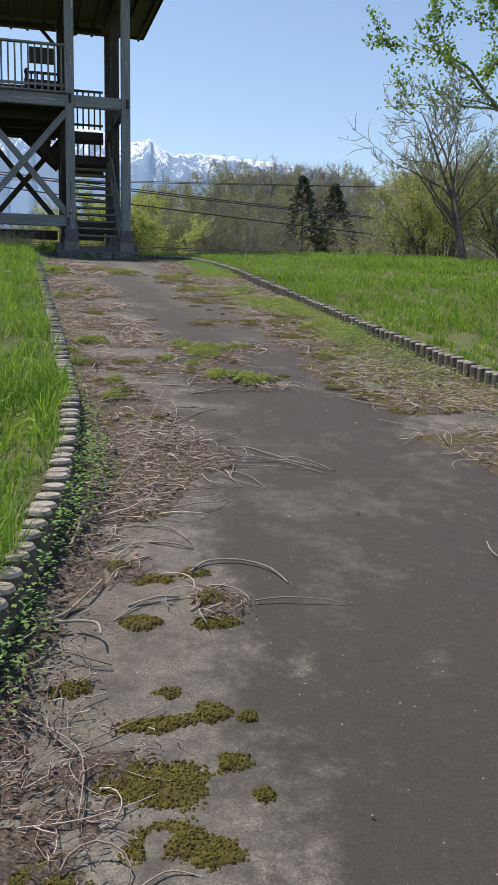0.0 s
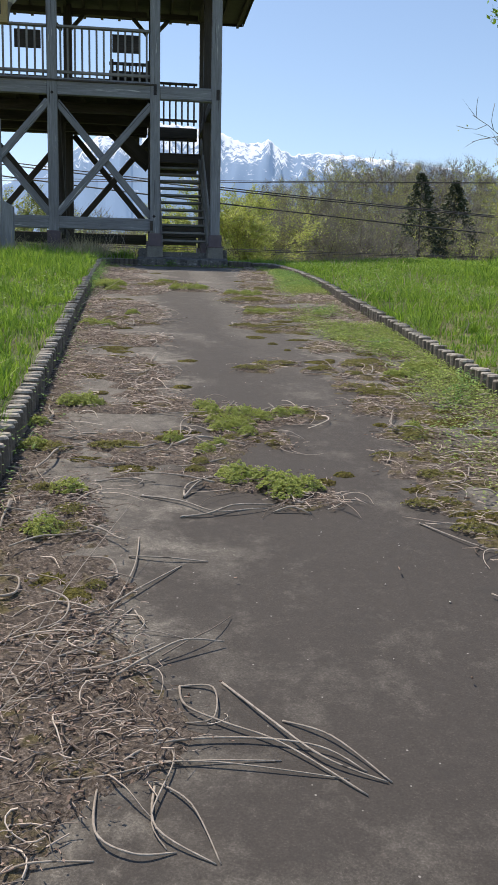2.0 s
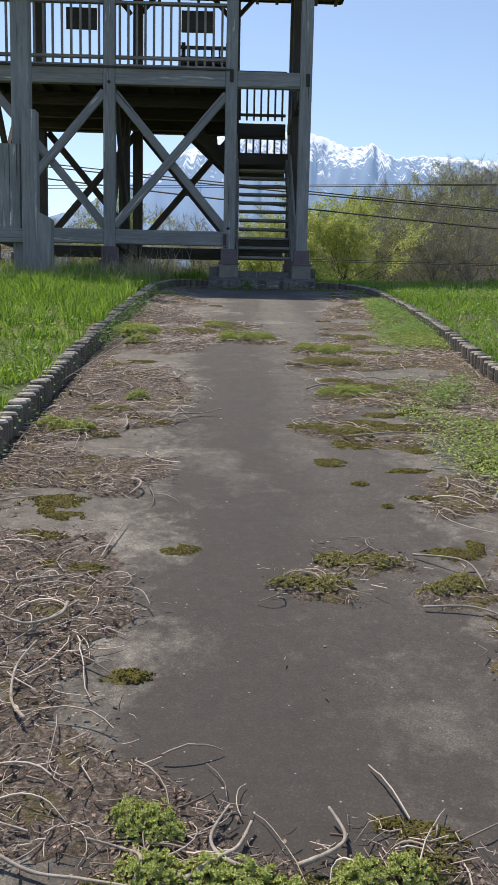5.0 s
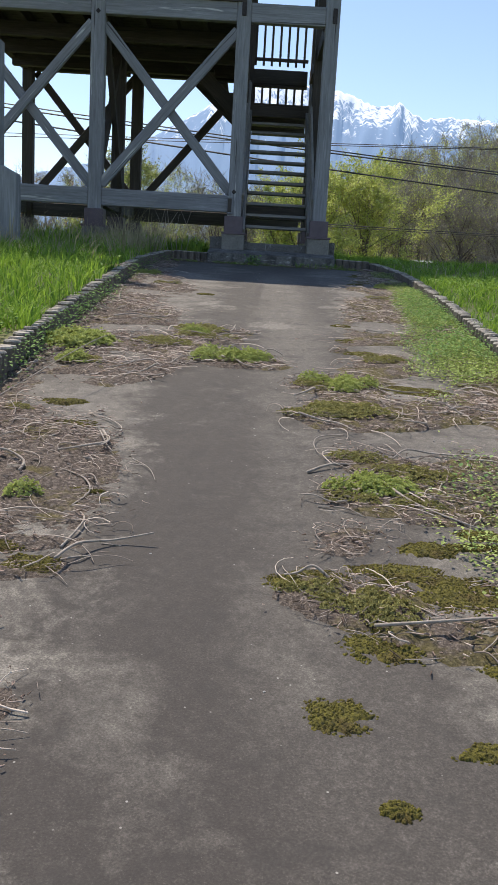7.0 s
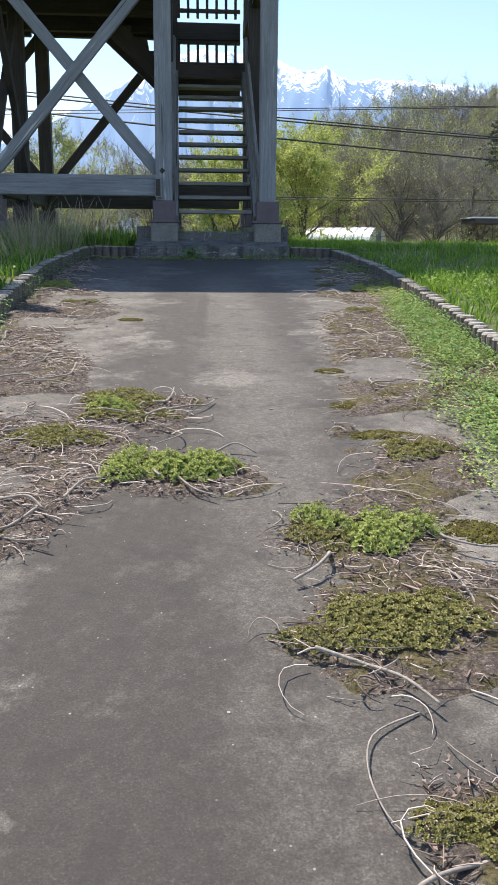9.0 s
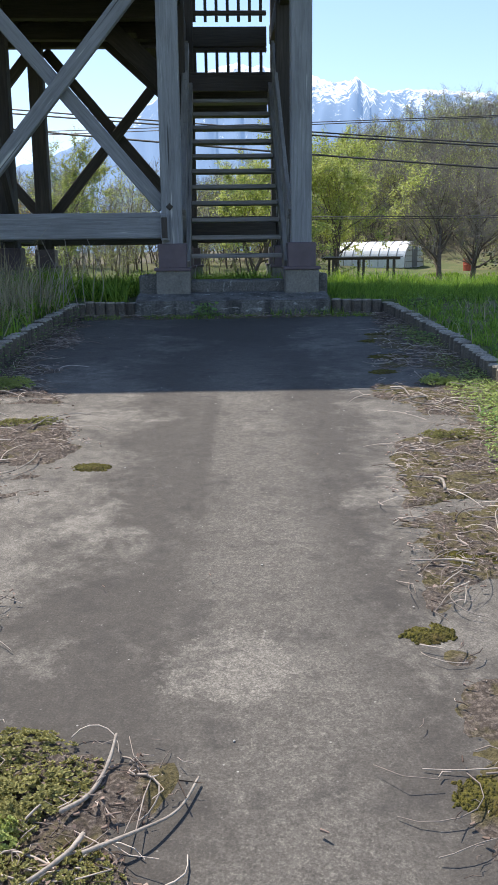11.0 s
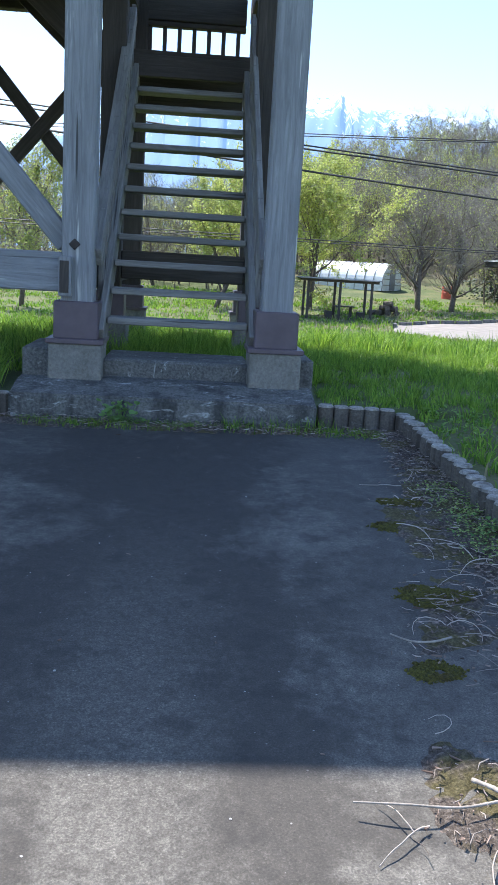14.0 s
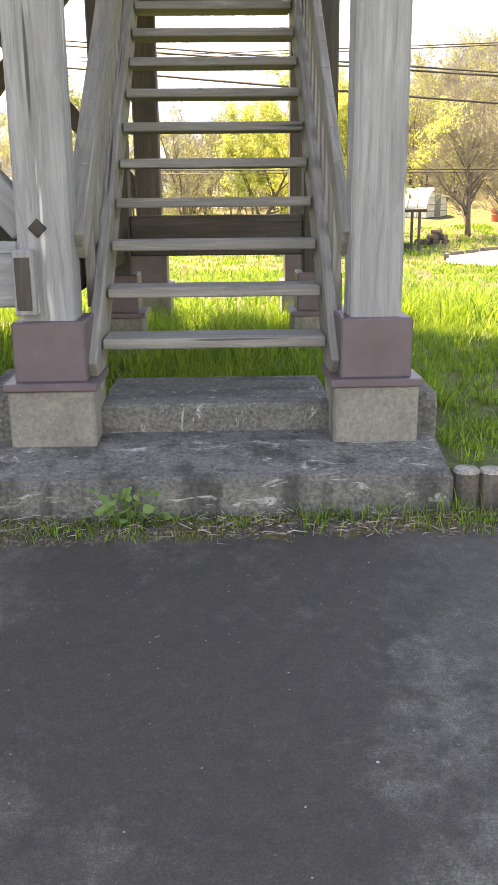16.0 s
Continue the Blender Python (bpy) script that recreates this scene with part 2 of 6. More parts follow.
GRASS = leaf_material("grass_blades", (0.07, 0.17, 0.016), (0.33, 0.49, 0.065), 0.46, 0.6)
GRASS_DRY = leaf_material("dry_grass", (0.25, 0.22, 0.12), (0.45, 0.40, 0.26), 0.25)
SEDUM = leaf_material("stonecrop_leaves", (0.24, 0.30, 0.075), (0.54, 0.585, 0.20), 0.3, 0.75)
SEDUM_DULL = leaf_material("dull_stonecrop_leaves", (0.15, 0.145, 0.045), (0.42, 0.395, 0.14), 0.25, 0.75)
CREEP = leaf_material("creeping_leaves", (0.13, 0.21, 0.045), (0.45, 0.54, 0.16), 0.3, 0.75)
CLOVER = leaf_material("clover_leaves", (0.09, 0.20, 0.03), (0.30, 0.44, 0.10), 0.4, 0.7)
WEED = leaf_material("weed_leaves", (0.09, 0.20, 0.05), (0.28, 0.43, 0.14), 0.35, 0.8)
STRAW = leaf_material("dead_stalks", (0.055, 0.036, 0.027), (0.60, 0.50, 0.43), 0.0, 0.85)
STRAW_PALE = leaf_material("pale_dead_stalks", (0.11, 0.082, 0.066), (0.66, 0.57, 0.49), 0.0, 0.8)
CRUMB = leaf_material("brown_crumbs", (0.08, 0.05, 0.037), (0.36, 0.265, 0.215), 0.0, 0.9)
SPRING = leaf_material("spring_leaves", (0.32, 0.38, 0.085), (0.60, 0.63, 0.21), 0.45)
SPRING_PALE = leaf_material("budding_leaves", (0.25, 0.30, 0.08), (0.48, 0.52, 0.18), 0.45)
MAPLE = leaf_material("fresh_leaves", (0.09, 0.19, 0.02), (0.22, 0.36, 0.05), 0.5)
RUST_LEAF = leaf_material("rusty_buds", (0.30, 0.16, 0.04), (0.45, 0.28, 0.06), 0.4)
NEEDLE = leaf_material("conifer_needles", (0.03, 0.05, 0.028), (0.10, 0.12, 0.07), 0.1)
STICK = wood_material("grey_dead_stalk", (0.17, 0.14, 0.115), (0.36, 0.315, 0.27), (0.55, 0.50, 0.44))
BARK = plain("grey_brown_bark", (0.115, 0.092, 0.075), 0.9, 0.0, 0.45, 14)
TWIG = plain("pale_twigs", (0.25, 0.225, 0.19), 0.9, 0.0, 0.3, 4)
STONE = plain("pale_pebble", (0.42, 0.40, 0.37), 0.8, 0.0, 0.2, 20)


def moss_material():
    m = Nodes("moss")
    v = m.coords()
    a, b = m.noise(v, 90, 5, 0.7), m.noise(v, 9, 4)
    c = m.ramp(a, [(0.32, (0.022, 0.022, 0.004)), (0.66, (0.17, 0.15, 0.018))])
    c = m.mix(m.math("MULTIPLY", m.step(b, 0.52, 0.66), 0.7), c, m.ramp(a, [(0.32, (0.028, 0.02, 0.008)), (0.66, (0.12, 0.08, 0.025))]))
    m.color(c)
    m.rough(0.95)
    m.bump(a, 1.0, 0.012)
    return m.m


MOSS = moss_material()


def mountain_material():
    m = Nodes("hazed_snowy_mountain")
    v = m.coords()
    g, sp, sx = m.n("NewGeometry"), m.n("SeparateXYZ"), m.n("SeparateXYZ")
    m.link(v, sp.inputs[0])
    m.link(g.outputs["Normal"], sx.inputs[0])
    n1 = m.noise(m.coords((1, 1, 0.3)), 0.016, 6, 0.6, 0.4)
    n2 = m.noise(m.coords((1, 1, 0.22)), 0.06, 4, 0.6, 0.3)
    h = m.math("ADD", m.math("MULTIPLY", sp.outputs[2], 0.0042), m.math("ADD", m.math("MULTIPLY", m.math("SUBTRACT", n1, 0.5), 2.2), m.math("MULTIPLY", m.math("SUBTRACT", n2, 0.5), 2.4)))
    flat = m.math("MULTIPLY", m.math("SUBTRACT", sx.outputs[2], 0.75), 1.2)
    snow = m.step(m.math("ADD", h, flat), 2.16, 2.50)
    # the rock's blue is distance haze painted into the base colour
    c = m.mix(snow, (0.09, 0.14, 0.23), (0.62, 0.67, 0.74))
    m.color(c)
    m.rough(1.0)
    # a faint blue glow over rock and snow stands in for airlight
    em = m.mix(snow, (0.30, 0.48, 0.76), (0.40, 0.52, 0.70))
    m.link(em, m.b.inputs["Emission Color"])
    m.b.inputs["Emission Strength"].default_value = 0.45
    return m.m


MOUNTAIN = mountain_material()


# ---- mesh helpers ----
def world_of(ob):
    m = ob.matrix_basis.copy()
    while ob.parent:
        ob = ob.parent
        m = ob.matrix_basis @ m
    return m


def part(name, bm, material, parent=None, label="", m=Matrix()):
    """Links a bmesh (or a mesh) as one object, standing at the world pose m, under parent."""
    if isinstance(bm, bmesh.types.BMesh):
        me = bpy.data.meshes.new(name)
        bm.to_mesh(me)
        bm.free()
    else:
        me = bm
    if not me.materials:
        me.materials.append(material)
    ob = new(name, me)
    if parent:
        ob.parent = parent
        ob.matrix_basis = world_of(parent).inverted() @ m
    else:
        ob.matrix_basis = m
    if label:
        ob["label"] = label
    return ob


def thing(name, at, label, category, group="", kind=""):
    e = new(name)
    e.empty_display_size = 0.2
    e.matrix_basis = Matrix.Translation(at)
    return tagged(e, label, category, group, kind)


def box_bm(sx, sy, sz, bevel=0.006):
    """A box about the origin with slightly rounded edges."""
    bm = bmesh.new()
    bmesh.ops.create_cube(bm, size=1.0, matrix=Matrix.Diagonal((sx, sy, sz, 1)))
    if bevel:
        bmesh.ops.bevel(bm, geom=bm.edges[:], offset=bevel, segments=1, affect="EDGES")
    return bm


def block(name, lo, hi, material, parent=None, label="", bevel=0.006):
    """An upright box from corner to corner; its long axis is the mesh's own z, so that the grain follows it."""
    lo, hi = Vector(lo), Vector(hi)
    s, c = hi - lo, (lo + hi) / 2
    k = max(range(3), key=lambda i: s[i])
    if k == 2:
        return part(name, box_bm(*s, bevel), material, parent, label, Matrix.Translation(c))
    if k == 0:
        return part(name, box_bm(s[2], s[1], s[0], bevel), material, parent, label, Matrix.Translation(c) @ pose(0, 0, 0, 0, 90, 0))
    return part(name, box_bm(s[0], s[2], s[1], bevel), material, parent, label, Matrix.Translation(c) @ pose(0, 0, 0, -90, 0, 0))


def beam(name, a, b, wide, thick, material, parent=None, label="", up=(0, 1, 0), bevel=0.006):
    """A timber from a to b; thick is its size along up, wide across it."""
    a, b = Vector(a), Vector(b)
    z = (b - a).normalized()
    y = (Vector(up) - z * z.dot(Vector(up))).normalized()
    x = y.cross(z)
    m = Matrix((x, y, z)).transposed().to_4x4()
    m.translation = (a + b) / 2
    return part(name, box_bm(wide, thick, (b - a).length, bevel), material, parent, label, m)


def mesh_from(name, verts, faces, materials, index=None, smooth=False):
    me = bpy.data.meshes.new(name)
    me.from_pydata(verts if isinstance(verts, list) else verts.tolist(), [], faces if isinstance(faces, list) else faces.tolist())
    for m in materials:
        me.materials.append(m)
    if index is not None:
        me.polygons.foreach_set("material_index", np.asarray(index, dtype=np.int32))
    if smooth:
        me.polygons.foreach_set("use_smooth", np.ones(len(me.polygons), dtype=bool))
    me.update()
    return me


def tube(points, radii, sides=6):
    """Vertices and faces of a tapered tube along points, with closed ends."""
    pts = [Vector(p) for p in points]
    verts, faces = [], []
    ref = Vector((0.3, 0.2, 1.0)).normalized()
    for i, p in enumerate(pts):
        d = (pts[min(i + 1, len(pts) - 1)] - pts[max(i - 1, 0)]).normalized()
        if abs(d.dot(ref)) > 0.97:
            ref = Vector((1, 0.1, 0))
        x = d.cross(ref).normalized()
        y = d.cross(x)
        for k in range(sides):
            a = 2 * math.pi * k / sides
            verts.append(tuple(p + (x * math.cos(a) + y * math.sin(a)) * radii[i]))
    for i in range(len(pts) - 1):
        for k in range(sides):
            k2 = (k + 1) % sides
            faces.append((i * sides + k, i * sides + k2, (i + 1) * sides + k2, (i + 1) * sides + k))
    faces.append(tuple(range(sides))[::-1])
    faces.append(tuple((len(pts) - 1) * sides + k for k in range(sides)))
    return verts, faces


# ---- the lie of the land ----
PATH_Y = (-400, -60, -20, -6, 0, 4.1, 7.2, 11.6, 13.8, 16.6, 19.7, 22.1, 25, 28, 35, 45, 60, 70, 85, 100, 400, 5000)
PATH_Z = (-9, -6, -2.7, -0.9, -0.02, 0.55, 1.0, 1.605, 1.90, 2.2, 2.455, 2.60, 2.70, 2.6, 2.05, 1.25, 0.5, 0.8, 1.7, 2.6, 6, 10)


def path_z(y):
    y = np.asarray(y, dtype=float)
    return sum(np.interp(y + o, PATH_Y, PATH_Z) for o in (-1.0, -0.5, 0, 0.5, 1.0)) / 5


def kerb_left(y):
    return np.interp(y, (-6, 0, 2.2, 3.77, 5.0, 8, 13.5, 17, 19.6, 22.3), (-2.4, -0.82, -0.12, 0.24, 0.38, 0.43, 0.48, 0.49, 0.44, 0.59))


def kerb_right(y):
    return np.interp(y, (-6, 3, 5.8, 8.2, 13, 17, 19.5, 22.3), (3.9, 3.62, 3.50, 3.43, 3.54, 3.70, 3.79, 3.73))


def land(x, y):
    x, y = np.asarray(x, dtype=float), np.asarray(y, dtype=float)
    z = path_z(y)
    inside = (x > kerb_left(y) - 0.06) & (x < kerb_right(y) + 0.06) & (y < 22.37)
    side = np.maximum(kerb_left(y) - x, x - kerb_right(y))
    rise = np.where(x < kerb_left(y), 0.12, 0.085) + 0.12 * np.clip(side / 3.0, 0, 1)
    fade = np.clip((30 - y) / 8.0, 0, 1)
    z = np.where(inside, z - 0.04, z + np.where(y < 22.37, rise, 0.14) * fade)
    # a wooded hill rises behind, to the right
    up = np.clip((y - 92) / 70.0, 0, 1)
    hill = np.clip((x - 0.10 * y + 13) / 36.0, 0, 1)
    z = z + 16.5 * up * up * (3 - 2 * up) * hill * hill * (3 - 2 * hill)
    bumps = 0.05 * np.sin(x * 0.9 + 1.3 * np.sin(y * 0.5)) * np.cos(y * 0.7 + 0.4 * x)
    return z + np.where(inside, 0, bumps * np.clip(np.minimum(np.abs(x - kerb_left(y)), np.abs(x - kerb_right(y))) / 1.5, 0, 1))


def ladder(lo, hi, core):
    """Grid lines: the core's own, then steps that grow out to lo and hi."""
    right, step = [core[-1]], core[-1] - core[-2]
    while right[-1] < hi:
        step = min(step * 1.28, 400)
        right.append(right[-1] + step)
    left, step = [core[0]], core[1] - core[0]
    while left[-1] > lo:
        step = min(step * 1.28, 400)
        left.append(left[-1] - step)
    return np.array(left[:0:-1] + list(core) + right[1:])


def sheet(name, xs, ys, height, material, skip=None, label="", kind="structure", category=""):
    gx, gy = np.meshgrid(xs, ys)
    v = np.stack([gx.ravel(), gy.ravel(), height(gx, gy).ravel()], axis=1)
    n = len(xs)
    j, i = np.meshgrid(np.arange(len(ys) - 1), np.arange(n - 1), indexing="ij")
    a = (j * n + i).ravel()
    f = np.stack([a, a + 1, a + 1 + n, a + n], axis=1)
    ob = new(name, mesh_from(name, v, f, [material], smooth=True))
    return tagged(ob, label, category, kind=kind)


core_x = np.concatenate([np.arange(-6, -1.0, 0.4), np.arange(-1.0, 0.9, 0.04), np.arange(0.9, 3.3, 0.3), np.arange(3.3, 4.0, 0.04), np.arange(4.0, 14, 0.4)])
core_y = np.concatenate([np.arange(-4, 22.0, 0.25), np.arange(22.0, 22.8, 0.04), np.arange(22.8, 60, 0.5)])
sheet("ground", ladder(-4200, 4200, core_x), ladder(-1500, 4800, core_y), land, EARTH, label="green meadow ground rolling away to wooded land", category="ground")

# the asphalt path, a sheet with its own thickness between the kerbs
ys = np.arange(-6, 22.30, 0.12)
pv, pf = [], []
COLS = 30
for j, y in enumerate(ys):
    a, b = float(kerb_left(y)) - 0.03, float(kerb_right(y)) + 0.03
    for i in range(COLS + 1):
        x = a + (b - a) * i / COLS
        crown = 0.006 * noise.noise((x * 0.8, y * 0.8, 0)) + 0.003 * noise.noise((x * 3, y * 3, 5))
        pv.append((x, y, float(path_z(y)) + crown))
for j in range(len(ys) - 1):
    for i in range(COLS):
        k = j * (COLS + 1) + i
        pf.append((k, k + 1, k + COLS + 2, k + COLS + 1))
tagged(new("path", mesh_from("path", pv, pf, [ASPHALT], smooth=True)), "dark worn asphalt path with pale dusty patches, sloping up", "path", kind="structure")


def on_path(x, y):
    return float(path_z(y))


# ---- the snowy mountains ----
def ridge(az):
    """The skyline: degrees of elevation at an azimuth from +y."""
    return np.interp(az, (-60, -30, -18, -10, -6, -1.7, 1.0, 3.0, 5.4, 7.0, 8.3, 8.7, 9.2, 10.2, 12.0, 13.5, 15.4, 20, 30, 60),
                     (2.0, 3.4, 4.0, 6.2, 8.2, 10.7, 11.6, 11.4, 11.1, 10.45, 10.45, 10.75, 10.2, 9.75, 9.95, 9.75, 9.55, 9.0, 6.5, 3.0))


def mountains():
    az = np.linspace(-60, 60, 560)
    verts, rows = [], 64
    for j in range(rows):
        u = j / (rows - 1)
        for a in az:
            d = 2300 + 1500 * u
            x, y = d * math.sin(radians(a)), d * math.cos(radians(a))
            w = (u / 0.6) if u < 0.6 else 1 - 0.8 * (u - 0.6) / 0.4
            even = sum(float(ridge(a + o)) for o in (-4, -2, 0, 2, 4)) / 5
            peak = 3200 * math.tan(radians(even + (float(ridge(a)) - even) * min(1.0, w) ** 4))
            r = 1 - abs(noise.noise((a * 0.55, u * 1.1, 3.0))) * 1.6
            r2 = 1 - abs(noise.noise((a * 1.9 + 0.6 * u, u * 2.2, 9.0))) * 1.6
            r3 = noise.noise((a * 6.0, u * 7.0, 1.0))
            amp = w * (1 - w ** 6) if u < 0.6 else 0.0
            z = peak * (w ** 1.15) + amp * peak * (0.16 * (r - 0.6) + 0.10 * (r2 - 0.6)) + 5 * r3 * w + (6 * noise.noise((a * 3.1, 7.7, 0)) + 4 * noise.noise((a * 9.0, 1.7, 0))) * w
            verts.append((x, y, z))
    n = len(az)
    faces = [(j * n + i, j * n + i + 1, (j + 1) * n + i + 1, (j + 1) * n + i) for j in range(rows - 1) for i in range(n - 1)]
    tagged(new("backdrop_mountains", mesh_from("backdrop_mountains", verts, faces, [MOUNTAIN], smooth=True)), "distant snow-streaked mountain range, blue haze painted in, faintly glowing", "mountains", kind="structure")


mountains()

# ---- the wooden lookout tower ----
FY, MY, RY = 22.72, 25.0, 27.1          # the three rows of posts, front to rear
PX = (-2.93, -0.70, 1.535, 2.900)       # the four lines of posts
PW = 0.216                              # posts
REAR = 0.06                             # the rear row stands a little to the right
tower = thing("lookout_tower", (0.5, 25, 2.7), "weathered grey timber lookout tower with stairs and roofed deck", "tower")
TOP = 9.5


def post(x, y, top=TOP, timber=WOOD):
    h = PW / 2
    z0 = 3.30
    return block("post", (x - h, y - h, z0), (x + h, y + h, top), timber, tower, bevel=0.012)


# front posts take the grey timber, rear and middle ones the darker board
FRONT = {}
for x in PX:
    FRONT[x] = post(x, FY)
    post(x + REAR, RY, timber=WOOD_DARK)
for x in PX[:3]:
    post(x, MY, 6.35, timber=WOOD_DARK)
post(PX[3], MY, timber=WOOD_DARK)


def footing(x, y):
    """A metal-clad post foot on a concrete plinth."""
    g = float(land(x, y)) - 0.25
    b, s = 0.150, 0.190
    pl = block("plinth", (x - 0.18, y - 0.18, g), (x + 0.18, y + 0.18, 3.065), PLINTH, tower, "square concrete plinth", bevel=0.01)
    block("skirt", (x - s - 0.005, y - s - 0.005, 3.062), (x + s + 0.005, y + s + 0.005, 3.095), FLASHING, tower, "mauve metal flashing", bevel=0.004)
    block("shoe", (x - b, y - b, 3.09), (x + b, y + b, 3.345), FLASHING, tower, "mauve painted metal post shoe", bevel=0.008)
    return pl


for x in PX:
    for y in (FY, MY, RY):
        footing(x + (REAR if y == RY else 0), y)

# main beams at deck height and low tie beams, in front and behind
for y, timber, out in ((FY, WOOD, -0.02), (RY, WOOD_DARK, 0.0)):
    for i in range(3):
        a, b = PX[i] + PW / 2, PX[i + 1] - PW / 2
        z0, z1 = (6.25, 6.60) if i < 2 else (6.25, 6.53)
        block("deck_beam", (a, y - 0.075 + out, z0), (b, y + 0.075 + out, z1), timber, tower, bevel=0.01)
    for i in range(2):
        a, b = PX[i] + PW / 2, PX[i + 1] - PW / 2
        block("tie_beam", (a, y - 0.075 + out, 3.40), (b, y + 0.075 + out, 3.665), timber, tower, bevel=0.01)
    for i in range(2):
        a, b = PX[i] + PW / 2 - 0.02, PX[i + 1] - PW / 2 + 0.02
        zl, zh = (3.72, 6.12) if y == FY else (3.82, 6.24)
        if y == RY:
            a, b = a + 0.10, b + 0.10
        o = -0.055 if y == FY else 0.03
        beam("brace", (a, y + o, zl), (b, y + o, zh), 0.15, 0.085, timber, tower, "diagonal timber brace", bevel=0.008)
        beam("brace", (a, y + o + 0.09, zh), (b, y + o + 0.09, zl), 0.15, 0.085, timber, tower, "diagonal timber brace", bevel=0.008)
block("tie_beam", (PX[2] + PW / 2, MY - 0.08, 3.46), (PX[3] - PW / 2, MY + 0.08, 3.72), WOOD_DARK, tower, bevel=0.01)
block("tie_beam", (PX[2] + PW / 2, RY - 0.08, 3.42), (PX[3] - PW / 2, RY + 0.08, 3.68), WOOD_DARK, tower, bevel=0.01)
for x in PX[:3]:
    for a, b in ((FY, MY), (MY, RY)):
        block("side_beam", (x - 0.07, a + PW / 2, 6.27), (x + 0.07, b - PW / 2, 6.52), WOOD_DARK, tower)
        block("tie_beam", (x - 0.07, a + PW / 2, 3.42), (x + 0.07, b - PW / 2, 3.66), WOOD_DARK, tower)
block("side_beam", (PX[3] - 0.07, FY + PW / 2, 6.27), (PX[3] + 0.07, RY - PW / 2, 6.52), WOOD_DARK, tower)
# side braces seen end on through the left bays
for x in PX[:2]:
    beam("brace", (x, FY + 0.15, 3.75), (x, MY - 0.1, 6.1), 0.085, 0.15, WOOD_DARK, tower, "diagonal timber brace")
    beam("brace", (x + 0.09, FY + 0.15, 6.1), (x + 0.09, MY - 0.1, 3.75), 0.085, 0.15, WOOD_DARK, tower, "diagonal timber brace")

# bolts and iron plates on the front posts
for x, z in ((PX[2] - 0.02, 3.72), (PX[2] + 0.0, 6.42), (PX[1], 6.28)):
    bm = box_bm(0.055, 0.012, 0.055, 0.003)
    part("bolt", bm, IRON, FRONT[min(PX, key=lambda q: abs(q - x))], "square rusty bolt head", Matrix.Translation((x, FY - PW / 2 - 0.005, z)) @ pose(0, 0, 0, 0, 45, 0))
for x, z in ((PX[2] - 0.075, 3.50), (PX[2] + 0.0, 6.44), (PX[3] + 0.03, 6.40)):
    block("plate", (x - 0.035, FY - PW / 2 - 0.02, z - 0.11), (x + 0.035, FY - PW / 2 - 0.002, z + 0.11), IRON, FRONT[min(PX, key=lambda q: abs(q - x))], "black iron plate", bevel=0.004)
block("bearer", (PX[2] - 0.115, FY - PW / 2 - 0.085, 3.375), (PX[2] - 0.03, FY - PW / 2 - 0.003, 3.64), WOOD, tower, "beam end with dark grain", bevel=0.008)

block("beam_end", (PX[2] - 0.105, FY - PW / 2 - 0.092, 3.40), (PX[2] - 0.045, FY - PW / 2 - 0.086, 3.61), WOOD_DARK, tower, "dark end grain", bevel=0.002)

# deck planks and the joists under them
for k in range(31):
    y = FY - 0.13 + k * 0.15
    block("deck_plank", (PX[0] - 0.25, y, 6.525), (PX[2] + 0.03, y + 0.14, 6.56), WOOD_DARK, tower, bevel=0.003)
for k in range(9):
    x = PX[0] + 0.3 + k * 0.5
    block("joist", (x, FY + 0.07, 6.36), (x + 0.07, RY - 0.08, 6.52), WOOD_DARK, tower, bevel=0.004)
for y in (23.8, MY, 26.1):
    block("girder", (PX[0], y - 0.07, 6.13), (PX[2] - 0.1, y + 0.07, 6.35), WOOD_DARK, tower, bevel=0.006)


def railing(a, b, z0, z1, y, timber, gap=0.155, w=0.042):
    """A rail along x: top rail, low rail and upright balusters."""
    r = thing("railing", ((a + b) / 2, y, z0), "weathered wooden railing with upright balusters", "railing")
    r.parent = None
    block("top_rail", (a, y - 0.055, z1 - 0.05), (b, y + 0.055, z1), timber, r)
    block("low_rail", (a, y - 0.035, z0 + 0.10), (b, y + 0.035, z0 + 0.16), timber, r)
    n = max(2, int((b - a) / gap))
    me = None
    for i in range(n):
        x = a + (b - a) * (i + 0.5) / n
        ob = part("baluster", me if me else box_bm(w, w, z1 - z0 - 0.06, 0.003), timber, r, "", Matrix.Translation((x, y, (z0 + z1) / 2 - 0.02)))
        me = ob.data
    return r


for i in range(2):
    railing(PX[i] + PW / 2, PX[i + 1] - PW / 2, 6.605, 7.70, FY, WOOD_BARE)
for i in range(3):
    railing(PX[i] + PW / 2, PX[i + 1] - PW / 2, 6.60, 7.70, RY, WOOD_DARK, 0.15, 0.045)
railing(PX[2] + PW / 2, PX[3] - PW / 2, 5.60, 6.24, RY - 0.02, WOOD_DARK, 0.15, 0.045)


# ---- stairs ----
stair = thing("stairs", (2.2, 24, 3.0), "open grey timber stairs with two boards and plank treads", "stairs")
RISE, GO = 0.199, 0.245
TX0, TX1 = 1.725, 2.712
me = None
for i in range(11):
    y, z = 22.80 + GO * i, 3.237 + RISE * i
    block("tread", (TX0, y, z - 0.048), (TX1, y + 0.235, z), WOOD_BARE, stair, bevel=0.006)
slope = Vector((0, GO, RISE)).normalized()
for x in (TX0 - 0.033, TX1 + 0.033):
    a = Vector((x, 22.72, 3.06))
    beam("string_board", a, a + slope * 3.72, 0.05, 0.26, WOOD_BARE, stair, up=(0, -RISE, GO))
